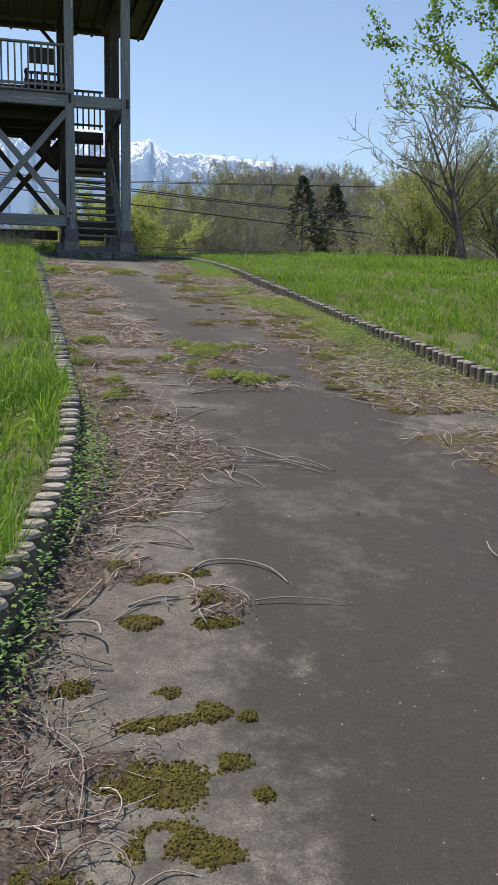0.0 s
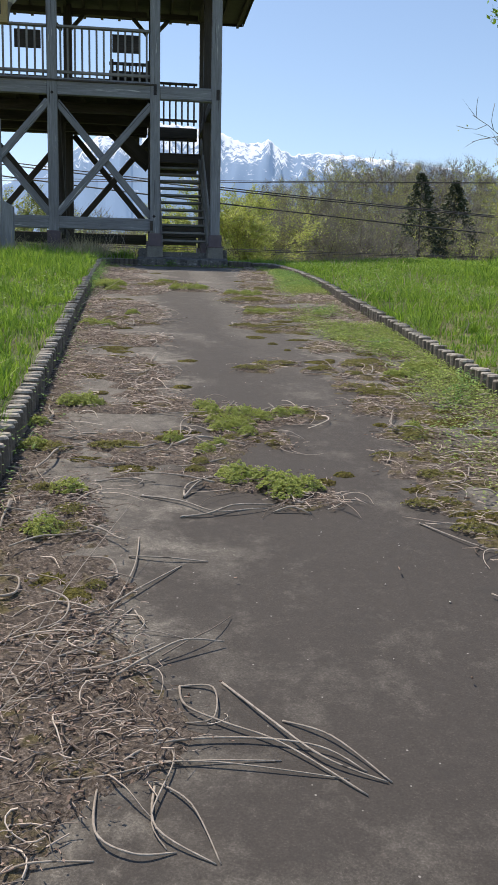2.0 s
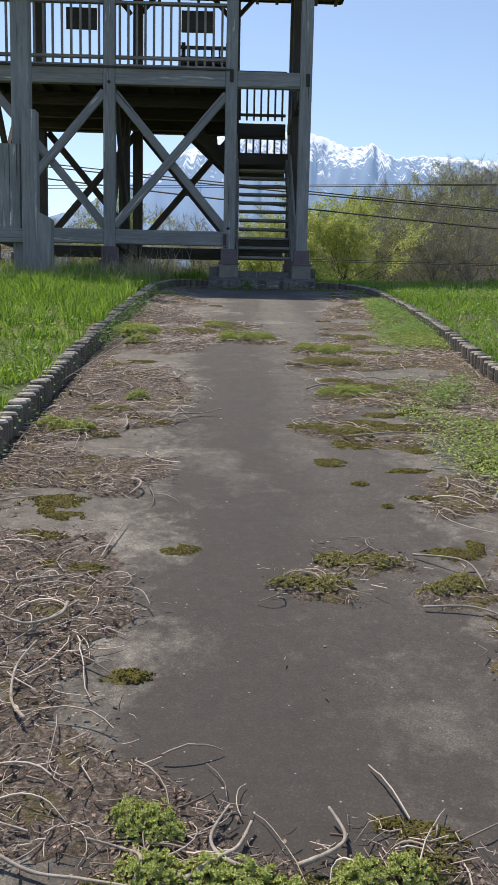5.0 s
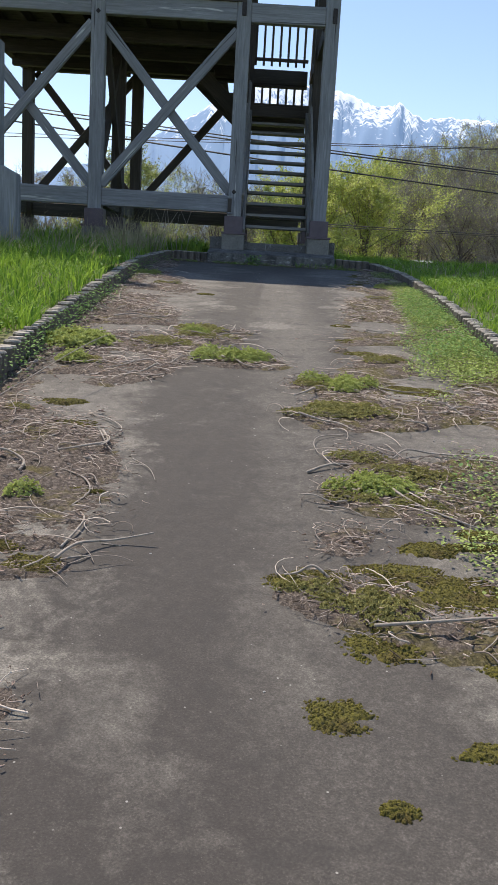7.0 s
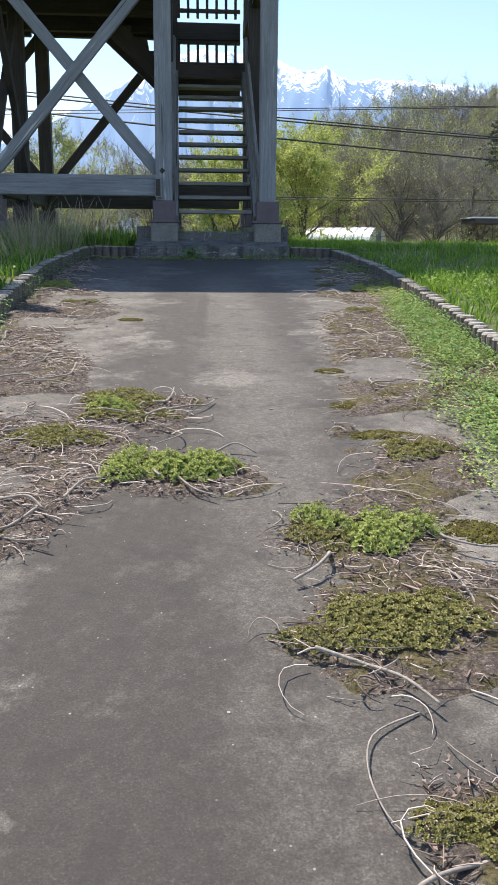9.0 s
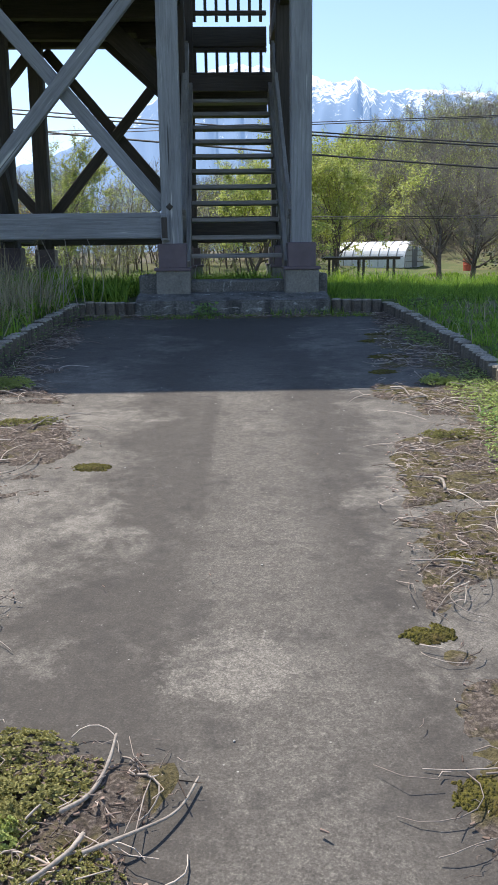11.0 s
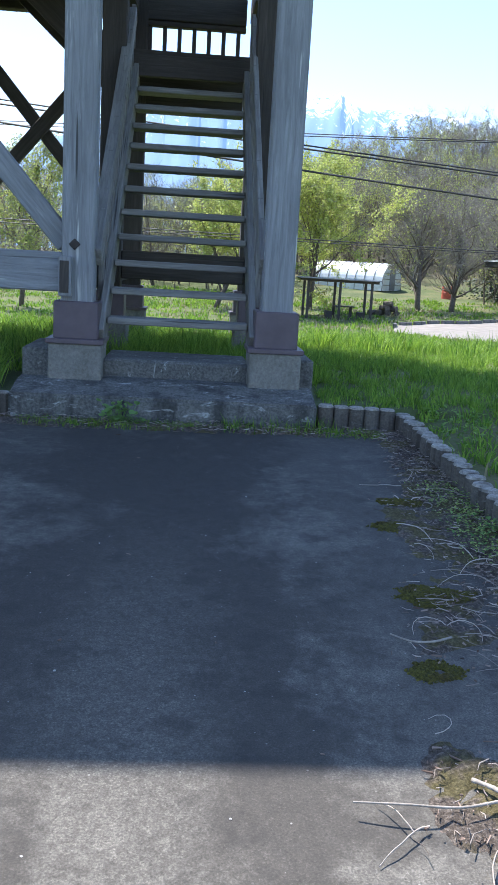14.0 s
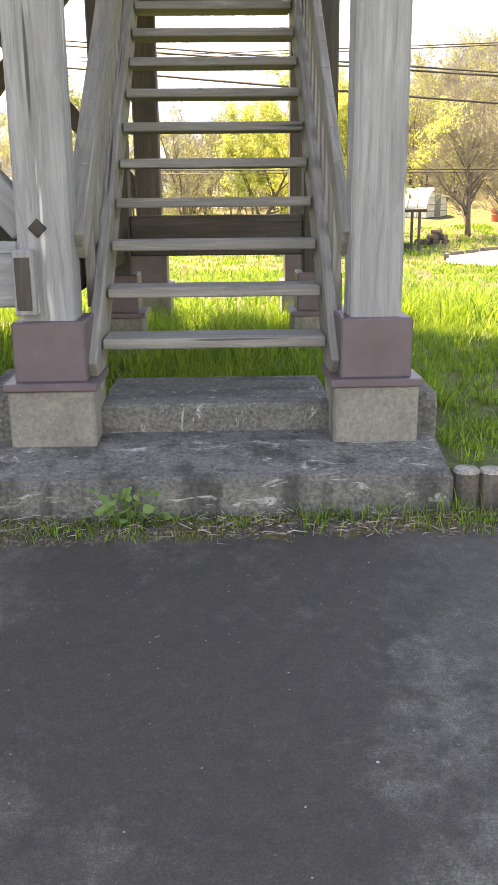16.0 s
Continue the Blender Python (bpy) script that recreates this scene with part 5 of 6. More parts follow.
def litter_sheet():
    """A thin crumbling layer of soil and rotted stalks, only where matter lies."""
    st = 0.03
    xs, ys2 = np.arange(-1.0, 3.85, st), np.arange(0.6, 22.32, st)
    gx, gy = np.meshgrid(xs, ys2)
    d = np.clip(litter(gx, gy) - 0.22 * np.clip(wave(gx, gy, 16, 2.7) + 0.2, 0, 2) - 0.10 * RNG.random(gx.shape), 0, 1)
    gz = path_z(gy) - 0.012 + 0.024 * np.clip(d * 1.2, 0, 1) + 0.010 * d * wave(gx, gy, 14, 0.4) + 0.006 * d * RNG.normal(0, 1, gx.shape)
    n = len(xs)
    j, i = np.meshgrid(np.arange(len(ys2) - 1), np.arange(n - 1), indexing="ij")
    ok = np.maximum.reduce([d[:-1, :-1], d[1:, :-1], d[:-1, 1:], d[1:, 1:]]) > 0.25
    a = (j * n + i)[ok]
    quads = np.stack([a, a + 1, a + 1 + n, a + n], 1)
    used = np.unique(quads)
    back = np.full(gx.size, -1)
    back[used] = np.arange(len(used))
    v = np.stack([gx.ravel(), gy.ravel(), gz.ravel()], 1)[used]
    q = back[quads]
    tris = np.concatenate([q[:, [0, 1, 2]], q[:, [0, 2, 3]]])
    m = Nodes("rotted_litter")
    vec = m.coords()
    a1, b1 = m.noise(vec, 70, 5, 0.75), m.noise(vec, 6, 4, 0.6)
    c = m.ramp(a1, [(0.3, (0.028, 0.021, 0.016)), (0.5, (0.105, 0.082, 0.066)), (0.7, (0.32, 0.265, 0.22))])
    sp = m.n("SeparateXYZ")
    m.link(vec, sp.inputs[0])
    c = m.mix(m.math("MULTIPLY", m.step(m.math("ADD", b1, m.math("MULTIPLY", m.step(sp.outputs[0], 1.6, 2.6), 0.11)), 0.56, 0.66), 0.7), c, m.ramp(a1, [(0.3, (0.045, 0.04, 0.01)), (0.7, (0.175, 0.145, 0.032))]))
    m.color(c)
    m.rough(0.95)
    m.bump(a1, 1.0, 0.015)
    tagged(new("leaf_litter", mesh_tris("leaf_litter", v, tris, m.m)), "thin brown layer of rotted stalks and moss on the asphalt", "litter", kind="stuff")


litter_sheet()


def scatter(n, weight, x0=-1.0, x1=3.8, y0=0.8, y1=22.25):
    x, y = RNG.uniform(x0, x1, n), RNG.uniform(y0, y1, n)
    k = RNG.random(n) < weight(x, y)
    return x[k], y[k]


def straws(name, label, x, y, length, radius, lift, material, bent=True, spread=0.5):
    """Dead stalks lying about: thin three-sided rods with one bend."""
    n = len(x)
    a, l = RNG.uniform(0, 2 * np.pi, n), length * RNG.lognormal(0, spread, n)
    r = radius * RNG.uniform(0.6, 1.5, n)
    turn = RNG.normal(0, 1.15, n)
    z = path_z(y) + lift * RNG.uniform(0.2, 1, n)
    tilt = RNG.normal(0, 0.10, n)
    mid = np.stack([x, y, z + 0.004], 1)
    d1 = np.stack([np.cos(a), np.sin(a), tilt], 1) * (l / 2)[:, None]
    d2 = np.stack([np.cos(a + turn), np.sin(a + turn), -np.abs(tilt) * 0.5], 1) * (l / 2)[:, None]
    rows = []
    for p, s in (((mid - d1, 0.8), (mid, 1.0), (mid + d2, 0.5)) if bent else ((mid - d1, 1.0), (mid + d1, 0.6))):
        side = np.stack([-np.sin(a), np.cos(a), np.zeros(n)], 1) * (r * s)[:, None]
        rows += [p - side, p + side, p + np.array((0, 0, 1.7)) * (r * s)[:, None]]
    v = np.stack(rows, 1)
    v[:, :, 2] = np.maximum(v[:, :, 2], path_z(v[:, :, 1]) + 0.002)
    v = v.reshape(-1, 3)
    k = np.arange(n)[:, None] * (9 if bent else 6)
    base = []
    for o in ((0, 3) if bent else (0,)):
        for i, j in ((0, 1), (1, 2), (2, 0)):
            base += [[o + i, o + j, o + 3 + j], [o + i, o + 3 + j, o + 3 + i]]
    t = (k[:, :, None] + np.array(base)[None]).reshape(-1, 3)
    return tagged(new(name, mesh_tris(name, v, t, material)), label, "litter", kind="stuff")


def curls(name, label, x, y, length, radius, lift, material, bow=2.0, spread=0.45):
    """Longer dead stalks, each a thin rod that bows along eight points."""
    n, k = len(x), 8
    a, l = RNG.uniform(0, 2 * np.pi, n), np.minimum(length * RNG.lognormal(0, spread, n), 2.0 * length)
    turn, r = RNG.normal(0, bow, n) / (k - 1), radius * RNG.uniform(0.55, 1.5, n)
    top = lift * RNG.uniform(0.15, 1, n)
    px, py, rows = x.copy(), y.copy(), []
    for i in range(k):
        s = r * (1.0 - 0.07 * i)
        side = np.stack([-np.sin(a), np.cos(a), np.zeros(n)], 1) * s[:, None]
        p = np.stack([px, py, path_z(py) + 0.003 + top * np.sin(np.pi * (0.15 + 0.8 * i / (k - 1))) + RNG.uniform(0, 0.003, n)], 1)
        rows += [p - side, p + side, p + np.array((0, 0, 1.7)) * s[:, None]]
        a = a + turn + RNG.normal(0, 0.10, n)
        py = py + np.sin(a) * l / (k - 1)
        px = np.clip(px + np.cos(a) * l / (k - 1), kerb_left(py) + 0.04, kerb_right(py) - 0.04)
    v = np.stack(rows, 1)
    base = [[o + i, o + j, o + 3 + j] for o in range(0, 3 * k - 3, 3) for i, j in ((0, 1), (1, 2), (2, 0))] + [[o + i, o + 3 + j, o + 3 + i] for o in range(0, 3 * k - 3, 3) for i, j in ((0, 1), (1, 2), (2, 0))]
    t = (np.arange(n)[:, None, None] * (3 * k) + np.array(base)[None]).reshape(-1, 3)
    return tagged(new(name, mesh_tris(name, v.reshape(-1, 3), t, material)), label, "litter", kind="stuff")


def strewn(x, y):
    """Litter with a feathered edge and thin places."""
    e = np.maximum.reduce([litter(x + dx, y + dy) for dx, dy in ((0, 0), (0.05, 0.03), (-0.05, 0.02), (0.02, -0.06))])
    return (0.75 * litter(x, y) + 0.25 * e) * np.clip(0.62 + 0.7 * wave(x, y, 3.3, 4.0), 0.2, 1)


x, y = scatter(150000, lambda x, y: strewn(x, y) * np.interp(y, (0, 8, 13, 20.8, 21.9), (1.0, 1.0, 0.75, 0.6, 1.0)))
straws("dead_stalks", "tangle of dry grey-brown plant stalks on the path", x, y, 0.042, 0.0015, 0.034, STRAW, True, 0.6)
x, y = scatter(17000, lambda x, y: strewn(x, y) * np.interp(y, (0, 9, 20.8, 21.6), (1.0, 0.85, 0.6, 0.0)))
curls("long_stalks", "longer bowed dry pale stalks lying across the litter", x, y, 0.17, 0.0024, 0.035, STRAW_PALE)
x, y = scatter(70000, lambda x, y: np.clip(strewn(x, y) * 0.9 + 0.002, 0, 1))
straws("crumbs", "fine brown plant crumbs strewn on the asphalt", x, y, 0.014, 0.0030, 0.02, CRUMB, False, 0.5)


def leaves_mesh(name, label, x, y, z, size, material, up=0.6, category="weeds"):
    """Small pointed leaves, each a folded pair of faces."""
    n = len(x)
    a, s = RNG.uniform(0, 2 * np.pi, n), size * RNG.uniform(0.5, 1.3, n)
    e = RNG.uniform(-0.1, up, n)
    d = np.stack([np.cos(a) * np.cos(e), np.sin(a) * np.cos(e), np.sin(e)], 1) * s[:, None]
    w = np.stack([-np.sin(a), np.cos(a), np.zeros(n)], 1) * (s * 0.33)[:, None]
    c = np.stack([x, y, z], 1)
    fold = np.array((0, 0, 1.0)) * (s * 0.12)[:, None]
    v = np.stack([c, c + d * 0.5 + w + fold, c + d, c + d * 0.5 - w + fold], 1).reshape(-1, 3)
    k = np.arange(n)[:, None] * 4
    t = np.concatenate([k + np.array([[0, 2, 1]]), k + np.array([[0, 3, 2]])], 1).reshape(-1, 3)
    return tagged(new(name, mesh_tris(name, v, t, material)), label, category, kind="stuff")


x, y = scatter(170000, lambda x, y: np.clip(strewn(x, y), 0, 1) ** 1.5 * np.interp(y, (0, 9, 20.8, 21.9), (1.0, 0.8, 0.5, 1.0)))
leaves_mesh("dead_leaves", "curled brown and pinkish dead leaves in the litter", x, y, path_z(y) + RNG.uniform(0.004, 0.034, len(x)), 0.012, CRUMB, 1.0, "litter")


x, y = RNG.uniform(-4.5, 8.0, 150000), RNG.uniform(1.5, 22.3, 150000)
k = ((x < kerb_left(y) - 0.12) | (x > kerb_right(y) + 0.12)) & (RNG.random(len(x)) < np.clip(wave(x, y, 1.6, 3.0) + 0.25, 0.05, 1)) & (np.abs(x - 1.9) < 1.4 + 0.32 * y)
x, y = x[k], y[k]
leaves_mesh("meadow_weeds", "broad clover and dock leaves among the meadow grass", x, y, land(x, y) + RNG.uniform(0.03, 0.11, len(x)), 0.034, CLOVER)


def creeping(x, y):
    side = np.clip(1 - (kerb_right(y) - x) / (np.interp(y, (4, 6, 13, 16.5, 19), (0.6, 0.85, 0.75, 0.5, 0.3)) * (1 + 0.45 * wave(x * 0.3, y, 1.3, 2.2))), 0, 1) * (x < kerb_right(y))
    return np.clip(side * 2.0, 0, 1) * np.clip(1.6 * wave(x, y, 2.2, 5) + 0.95, 0, 1) * np.interp(y, (4, 7.2, 8.6, 16.5, 18.2, 20), (0.08, 0.25, 1, 1, 0.7, 0.3))


x, y = scatter(330000, creeping, 2.4, 3.8, 4, 21)
leaves_mesh("creeping_weeds", "creeping green weeds along the kerb", x, y, path_z(y) + RNG.uniform(0.005, 0.06, len(x)), 0.019, CREEP)
x, y = scatter(110000, lambda x, y: 0.8 * creeping(x, y) * (wave(x, y, 1.7, 8) > 0.05), 2.4, 3.8, 4, 21)
leaves_mesh("creeping_weeds", "fresh green weeds along the kerb", x, y, path_z(y) + RNG.uniform(0.02, 0.10, len(x)), 0.024, WEED)


def left_weeds(x, y):
    d = np.clip(1 - (x - kerb_left(y)) / (0.15 + 0.08 * wave(x * 0.2, y, 2.6, 1.1)), 0, 1) * (x > kerb_left(y)) * np.clip(1.3 + 2 * wave(x, y, 2.4, 6.0), 0, 1)
    return np.clip(d * 1.5, 0, 1) * np.interp(y, (0, 1.9, 2.5, 4.2, 5.2, 6.5, 12.5, 13.5, 15.5, 17, 19, 22), (0, 0.1, 0.9, 0.9, 0.35, 0.08, 0.05, 0.7, 0.7, 0.15, 0.35, 0.2))


x, y = scatter(250000, left_weeds, -1.0, 1.0, 0.8, 22)
leaves_mesh("kerb_weeds", "dark green leafy weeds growing at the kerb foot", x, y, path_z(y) + RNG.uniform(0.0, 0.17, len(x)) * np.clip(1.25 - (x - kerb_left(y)) / 0.26, 0.2, 1), 0.023, WEED)
x, y = scatter(7000, lambda x, y: 0.8 * np.clip((y - 22.0) / 0.12, 0, 1) * (wave(x, y, 3, 3) > -0.2), 0.65, 3.6, 21.9, 22.24)
more_x, more_y = RNG.uniform(2.55, 3.3, 260), 22.24 - 0.2 * RNG.random(260) ** 2
x, y = np.concatenate([x, more_x]), np.concatenate([y, more_y])
v, t = blades(x, y, path_z(y), np.where(np.arange(len(x)) < len(x) - 260, 0.06, 0.11), 0.0025, 0.9)
tagged(new("step_grass", mesh_tris("step_grass", v, t, GRASS)), "thin grass along the foot of the concrete step", "grass", kind="stuff")


# ---- stonecrop clumps ----
def clump_mesh(seed, rx, ry, high, size, count):
    r = random.Random(seed)
    v, f = [], []
    for _ in range(count):
        a, q = r.uniform(0, 6.283), math.sqrt(r.random())
        edge = 0.88 + 0.12 * math.sin(3 * a + seed) + 0.10 * math.sin(7 * a)
        cx, cy = rx * q * edge * math.cos(a), ry * q * edge * math.sin(a)
        cz = high * (1 - q ** 2.6) * r.uniform(0.35, 1.0) * (1 + 0.35 * math.sin(11 * cx / rx + seed) * math.sin(9 * cy / ry)) + 0.012
        n = Vector((cx / rx * 0.7 + r.gauss(0, 0.2), cy / ry * 0.7 + r.gauss(0, 0.2), 1)).normalized()
        x = n.orthogonal().normalized()
        y = n.cross(x)
        s = size * r.uniform(0.6, 1.2)
        for ring, (lift, reach, m) in enumerate(((0.95, 0.5, 3), (0.5, 1.0, 5))):
            for k in range(m):
                t = 6.283 * k / m + ring * 0.4 + r.uniform(-0.2, 0.2)
                d = (x * math.cos(t) + y * math.sin(t))
                w = (y * math.cos(t) - x * math.sin(t)) * s * 0.36
                c = Vector((cx, cy, cz))
                tip = c + d * s * reach + n * s * lift
                midp = c + d * s * reach * 0.6 + n * s * lift * 0.45
                b = len(v)
                v += [tuple(c), tuple(midp + w), tuple(tip), tuple(midp - w)]
                f.append((b, b + 1, b + 2, b + 3))
    return v, f


protos = {}
for key, (mat, seed, size, cnt, high) in {"bright": (SEDUM, 3, 0.020, 290, 0.13), "bright2": (SEDUM, 9, 0.021, 280, 0.12), "dull": (SEDUM_DULL, 14, 0.015, 330, 0.06)}.items():
    v, f = clump_mesh(seed, 0.2, 0.2, high, size, cnt)
    protos[key] = mesh_from("stonecrop_clump", v, f, [mat])

CUSHIONS = []
rc = random.Random(31)
for x, y, sx, sy, key in CLUMPS:
    k = 1 + int(4.0 * sx * sy)
    for q in range(k):
        a, d = 6.283 * q / k + rc.uniform(-0.5, 0.5), (rc.uniform(0.05, 0.12) if k > 1 else 0.0)
        b = rc.uniform(0.7, 0.95) / max(1.0, k ** 0.25)
        CUSHIONS.append((x + d * sx * math.cos(a), y + d * sy * math.sin(a), sx * b, sy * b, "dull" if key != "dull" and rc.random() < 0.22 else key))
for i, (x, y, sx, sy, key) in enumerate(CUSHIONS):
    e = new("stonecrop_clump", protos[key])
    e.matrix_basis = Matrix.Translation((x, y, on_path(x, y) + 0.005)) @ Matrix.Diagonal((sx, sy, 0.18 + 0.65 * min(sx, sy), 1)) @ pose(0, 0, 0, 0, 0, 67 * i)
    tagged(e, "low clump of %s stonecrop rooted in the litter" % ("dull olive" if key == "dull" else "bright green"), "plant", "stonecrop clumps")

# ---- moss cushions ----

def moss(x, y, rx, ry, seed):
    """A cushion of many small rounded tufts with an uneven edge and gaps."""
    r = random.Random(seed)
    v, f = [], []
    rings, seg = 5, 26
    for i in range(rings + 1):
        q = i / rings
        for k in range(seg):
            a = 6.2832 * k / seg
            edge = 0.93 * (1 + 0.45 * noise.noise((math.cos(a) * 1.3, math.sin(a) * 1.3, seed * 3.1)) + 0.25 * noise.noise((math.cos(a) * 4, math.sin(a) * 4, seed * 1.7)))
            px, py = rx * q * edge * math.cos(a), ry * q * edge * math.sin(a)
            gap = noise.noise(((x + px) * 13, (y + py) * 13, seed * 0.7))
            v.append((px, py, on_path(x + px, y + py) - on_path(x, y) + (0.010 if gap > -0.4 else -0.006) * (1 - q ** 4) - 0.004 * (q == 1)))
    for i in range(rings):
        for k in range(seg):
            k2 = (k + 1) % seg
            f.append((i * seg + k, (i + 1) * seg + k, (i + 1) * seg + k2, i * seg + k2))
    n = int(60 + rx * ry * 42000)
    for _ in range(n):
        a, q = r.uniform(0, 6.2832), math.sqrt(r.random())
        edge = 1 + 0.45 * noise.noise((math.cos(a) * 1.3, math.sin(a) * 1.3, seed * 3.1)) + 0.25 * noise.noise((math.cos(a) * 4, math.sin(a) * 4, seed * 1.7))
        px, py = rx * q * edge * math.cos(a), ry * q * edge * math.sin(a)
        if noise.noise(((x + px) * 13, (y + py) * 13, seed * 0.7)) < -0.36:
            continue
        s = r.uniform(0.003, 0.0068)
        h = s * r.uniform(0.4, 0.8) + 0.012 * (1 - q ** 3)
        z0 = on_path(x + px, y + py) - on_path(x, y)
        b, m = len(v), 6
        v.append((px + r.gauss(0, 0.002), py + r.gauss(0, 0.002), z0 + h))
        for lift, wide in ((0.75, 0.65), (-0.2, 1.0)):
            for k in range(m):
                t = 6.2832 * k / m + lift
                v.append((px + s * wide * r.uniform(0.8, 1.2) * math.cos(t), py + s * wide * r.uniform(0.8, 1.2) * math.sin(t), z0 + h * lift))
        for k in range(m):
            k2 = (k + 1) % m
            f.append((b, b + 1 + k, b + 1 + k2))
            f.append((b + 1 + k, b + 1 + m + k, b + 1 + m + k2, b + 1 + k2))
    ob = new("moss_cushion", mesh_from("moss_cushion", v, f, [MOSS], smooth=True))
    ob.location = (x, y, on_path(x, y))
    tagged(ob, "olive green moss cushion on the asphalt", "moss", "moss cushions")


moss(1.67, 7.12, 0.030, 0.024, 80)
moss(1.78, 7.1, 0.020, 0.016, 81)
moss(1.64, 6.91, 0.040, 0.032, 82)
moss(1.95, 7.38, 0.040, 0.032, 83)
moss(1.41, 6.89, 0.020, 0.016, 84)
moss(2.04, 7.58, 0.070, 0.056, 85)
moss(1.96, 7.62, 0.040, 0.032, 86)
moss(0.32, 1.90, 0.15, 0.09, 1)
moss(0.22, 1.95, 0.1, 0.07, 2)
moss(0.5, 2.17, 0.055, 0.05, 3)
moss(0.35, 2.14, 0.11, 0.05, 4)
moss(0.49, 3, 0.09, 0.05, 5)
moss(0.63, 3.04, 0.06, 0.04, 6)
moss(0.63, 2.66, 0.09, 0.04, 7)
moss(0.38, 2.7, 0.07, 0.05, 8)
moss(0.5, 1.95, 0.06, 0.04, 9)
moss(0.3, 1.72, 0.12, 0.07, 10)
moss(0.4, 1.66, 0.07, 0.05, 11)
moss(0.02, 1.66, 0.1, 0.06, 12)
moss(0.59, 2.13, 0.03, 0.025, 13)
moss(0.55, 1.82, 0.025, 0.03, 14)
moss(0.14, 2.35, 0.06, 0.05, 15)
moss(0.4, 2.28, 0.04, 0.03, 16)
moss(0.98, 6.45, 0.11, 0.06, 17)
moss(0.75, 6.6, 0.08, 0.05, 18)
moss(2.06, 8.97, 0.13, 0.05, 19)
moss(2.11, 10.21, 0.095, 0.085, 20)
moss(2.28, 10.52, 0.13, 0.07, 21)
moss(2.58, 10.89, 0.22, 0.12, 22)
moss(2.08, 10.91, 0.13, 0.09, 23)
moss(2.37, 11, 0.16, 0.07, 24)
moss(2.53, 11.2, 0.12, 0.06, 25)
moss(1.41, 17.13, 0.09, 0.06, 26)
moss(2.9, 16.05, 0.13, 0.08, 27)
moss(2.59, 14.85, 0.09, 0.07, 28)
moss(2.62, 15.55, 0.08, 0.06, 29)
moss(3.14, 19.12, 0.1, 0.07, 30)
moss(3.3, 19.68, 0.16, 0.1, 31)
moss(3.34, 20.41, 0.17, 0.07, 32)
moss(3.4, 20.77, 0.12, 0.06, 33)
moss(2.48, 9.09, 0.12, 0.07, 34)
moss(1.42, 9.09, 0.09, 0.06, 35)
moss(2.22, 9.9, 0.045, 0.03, 36)
moss(2.3, 9.6, 0.03, 0.02, 37)
moss(2.75, 7.9, 0.2, 0.1, 38)
moss(2.85, 7.3, 0.18, 0.12, 39)
moss(2.7, 6.6, 0.16, 0.12, 40)
moss(3, 10.2, 0.2, 0.15, 41)
moss(1.32, 8.2, 0.07, 0.04, 42)
moss(1.1, 8.9, 0.1, 0.05, 43)
moss(0.85, 9.6, 0.16, 0.09, 44)
moss(2, 6.35, 0.05, 0.04, 45)
moss(1.9, 6.25, 0.05, 0.05, 46)
moss(1.05, 11.05, 0.07, 0.05, 47)
moss(0.95, 11.25, 0.06, 0.05, 48)
moss(2.7, 14.4, 0.15, 0.07, 49)
moss(2.85, 13.4, 0.2, 0.1, 50)
rm = random.Random(5)
for k in range(70):
    if k < 46:
        y = rm.uniform(5.2, 11.6)
        x = rm.uniform(float(right_reach(y)) + 0.05, 3.05)
    else:
        y = rm.uniform(5.0, 14.5)
        x = rm.uniform(float(kerb_left(y)) + 0.25, float(left_reach(y)) - 0.05)
    moss(x, y, rm.uniform(0.04, 0.15), rm.uniform(0.03, 0.085), 200 + k)


# ---- single dead stalks ----
def stalk(points, radius, seed, label="dry pale stalk lying on the path"):
    """A dead stem along plan points (x, y, height over the path), smoothed, with knots."""
    r = random.Random(seed)
    pts = [Vector((x, y, on_path(x, y) + h + radius)) for x, y, h in points]
    out, rad = [], []
    n = 6 * (len(pts) - 1)
    for i in range(n + 1):
        u = i / n * (len(pts) - 1)
        k = min(int(u), len(pts) - 2)
        t = u - k
        p0, p1, p2, p3 = pts[max(k - 1, 0)], pts[k], pts[k + 1], pts[min(k + 2, len(pts) - 1)]
        out.append(0.5 * ((2 * p1) + (p2 - p0) * t + (2 * p0 - 5 * p1 + 4 * p2 - p3) * t * t + (3 * p1 - p0 - 3 * p2 + p3) * t ** 3))
        rad.append(radius * (1.05 - 0.45 * i / n) * r.uniform(0.88, 1.12))
    c = out[0].copy()
    v, f = tube([p - c for p in out], rad, 6)
    ob = new("dead_stalk", mesh_from("dead_stalk", v, f, [STICK], smooth=True))
    ob.location = c
    tagged(ob, label, "stalk", "dead stalks")


laid = []


def lay(radius, *points):
    """One dead stalk along the points given."""
    laid.append(radius)
    stalk(points, radius * 0.66, 300 + len(laid))


lay(0.0088, (1.21, 6.05, 0), (1.27, 6.16, 0.02), (1.34, 6.25, 0.02), (1.43, 6.3, 0))
lay(0.0095, (1.41, 6.48, 0), (1.45, 6.4, 0.02), (1.455, 6.29, 0))
lay(0.0082, (1.18, 5.82, 0), (1.3, 5.83, 0.01), (1.42, 5.9, 0.02), (1.6, 5.95, 0))
lay(0.0068, (1.58, 5.86, 0), (1.66, 5.87, 0.02), (1.74, 5.84, 0))
lay(0.0054, (1.58, 6.42, 0.02), (1.66, 6.3, 0.03), (1.76, 6.21, 0))
lay(0.0136, (1.2, 6.82, 0), (1.32, 6.86, 0.03), (1.42, 6.88, 0.02), (1.58, 6.84, 0))
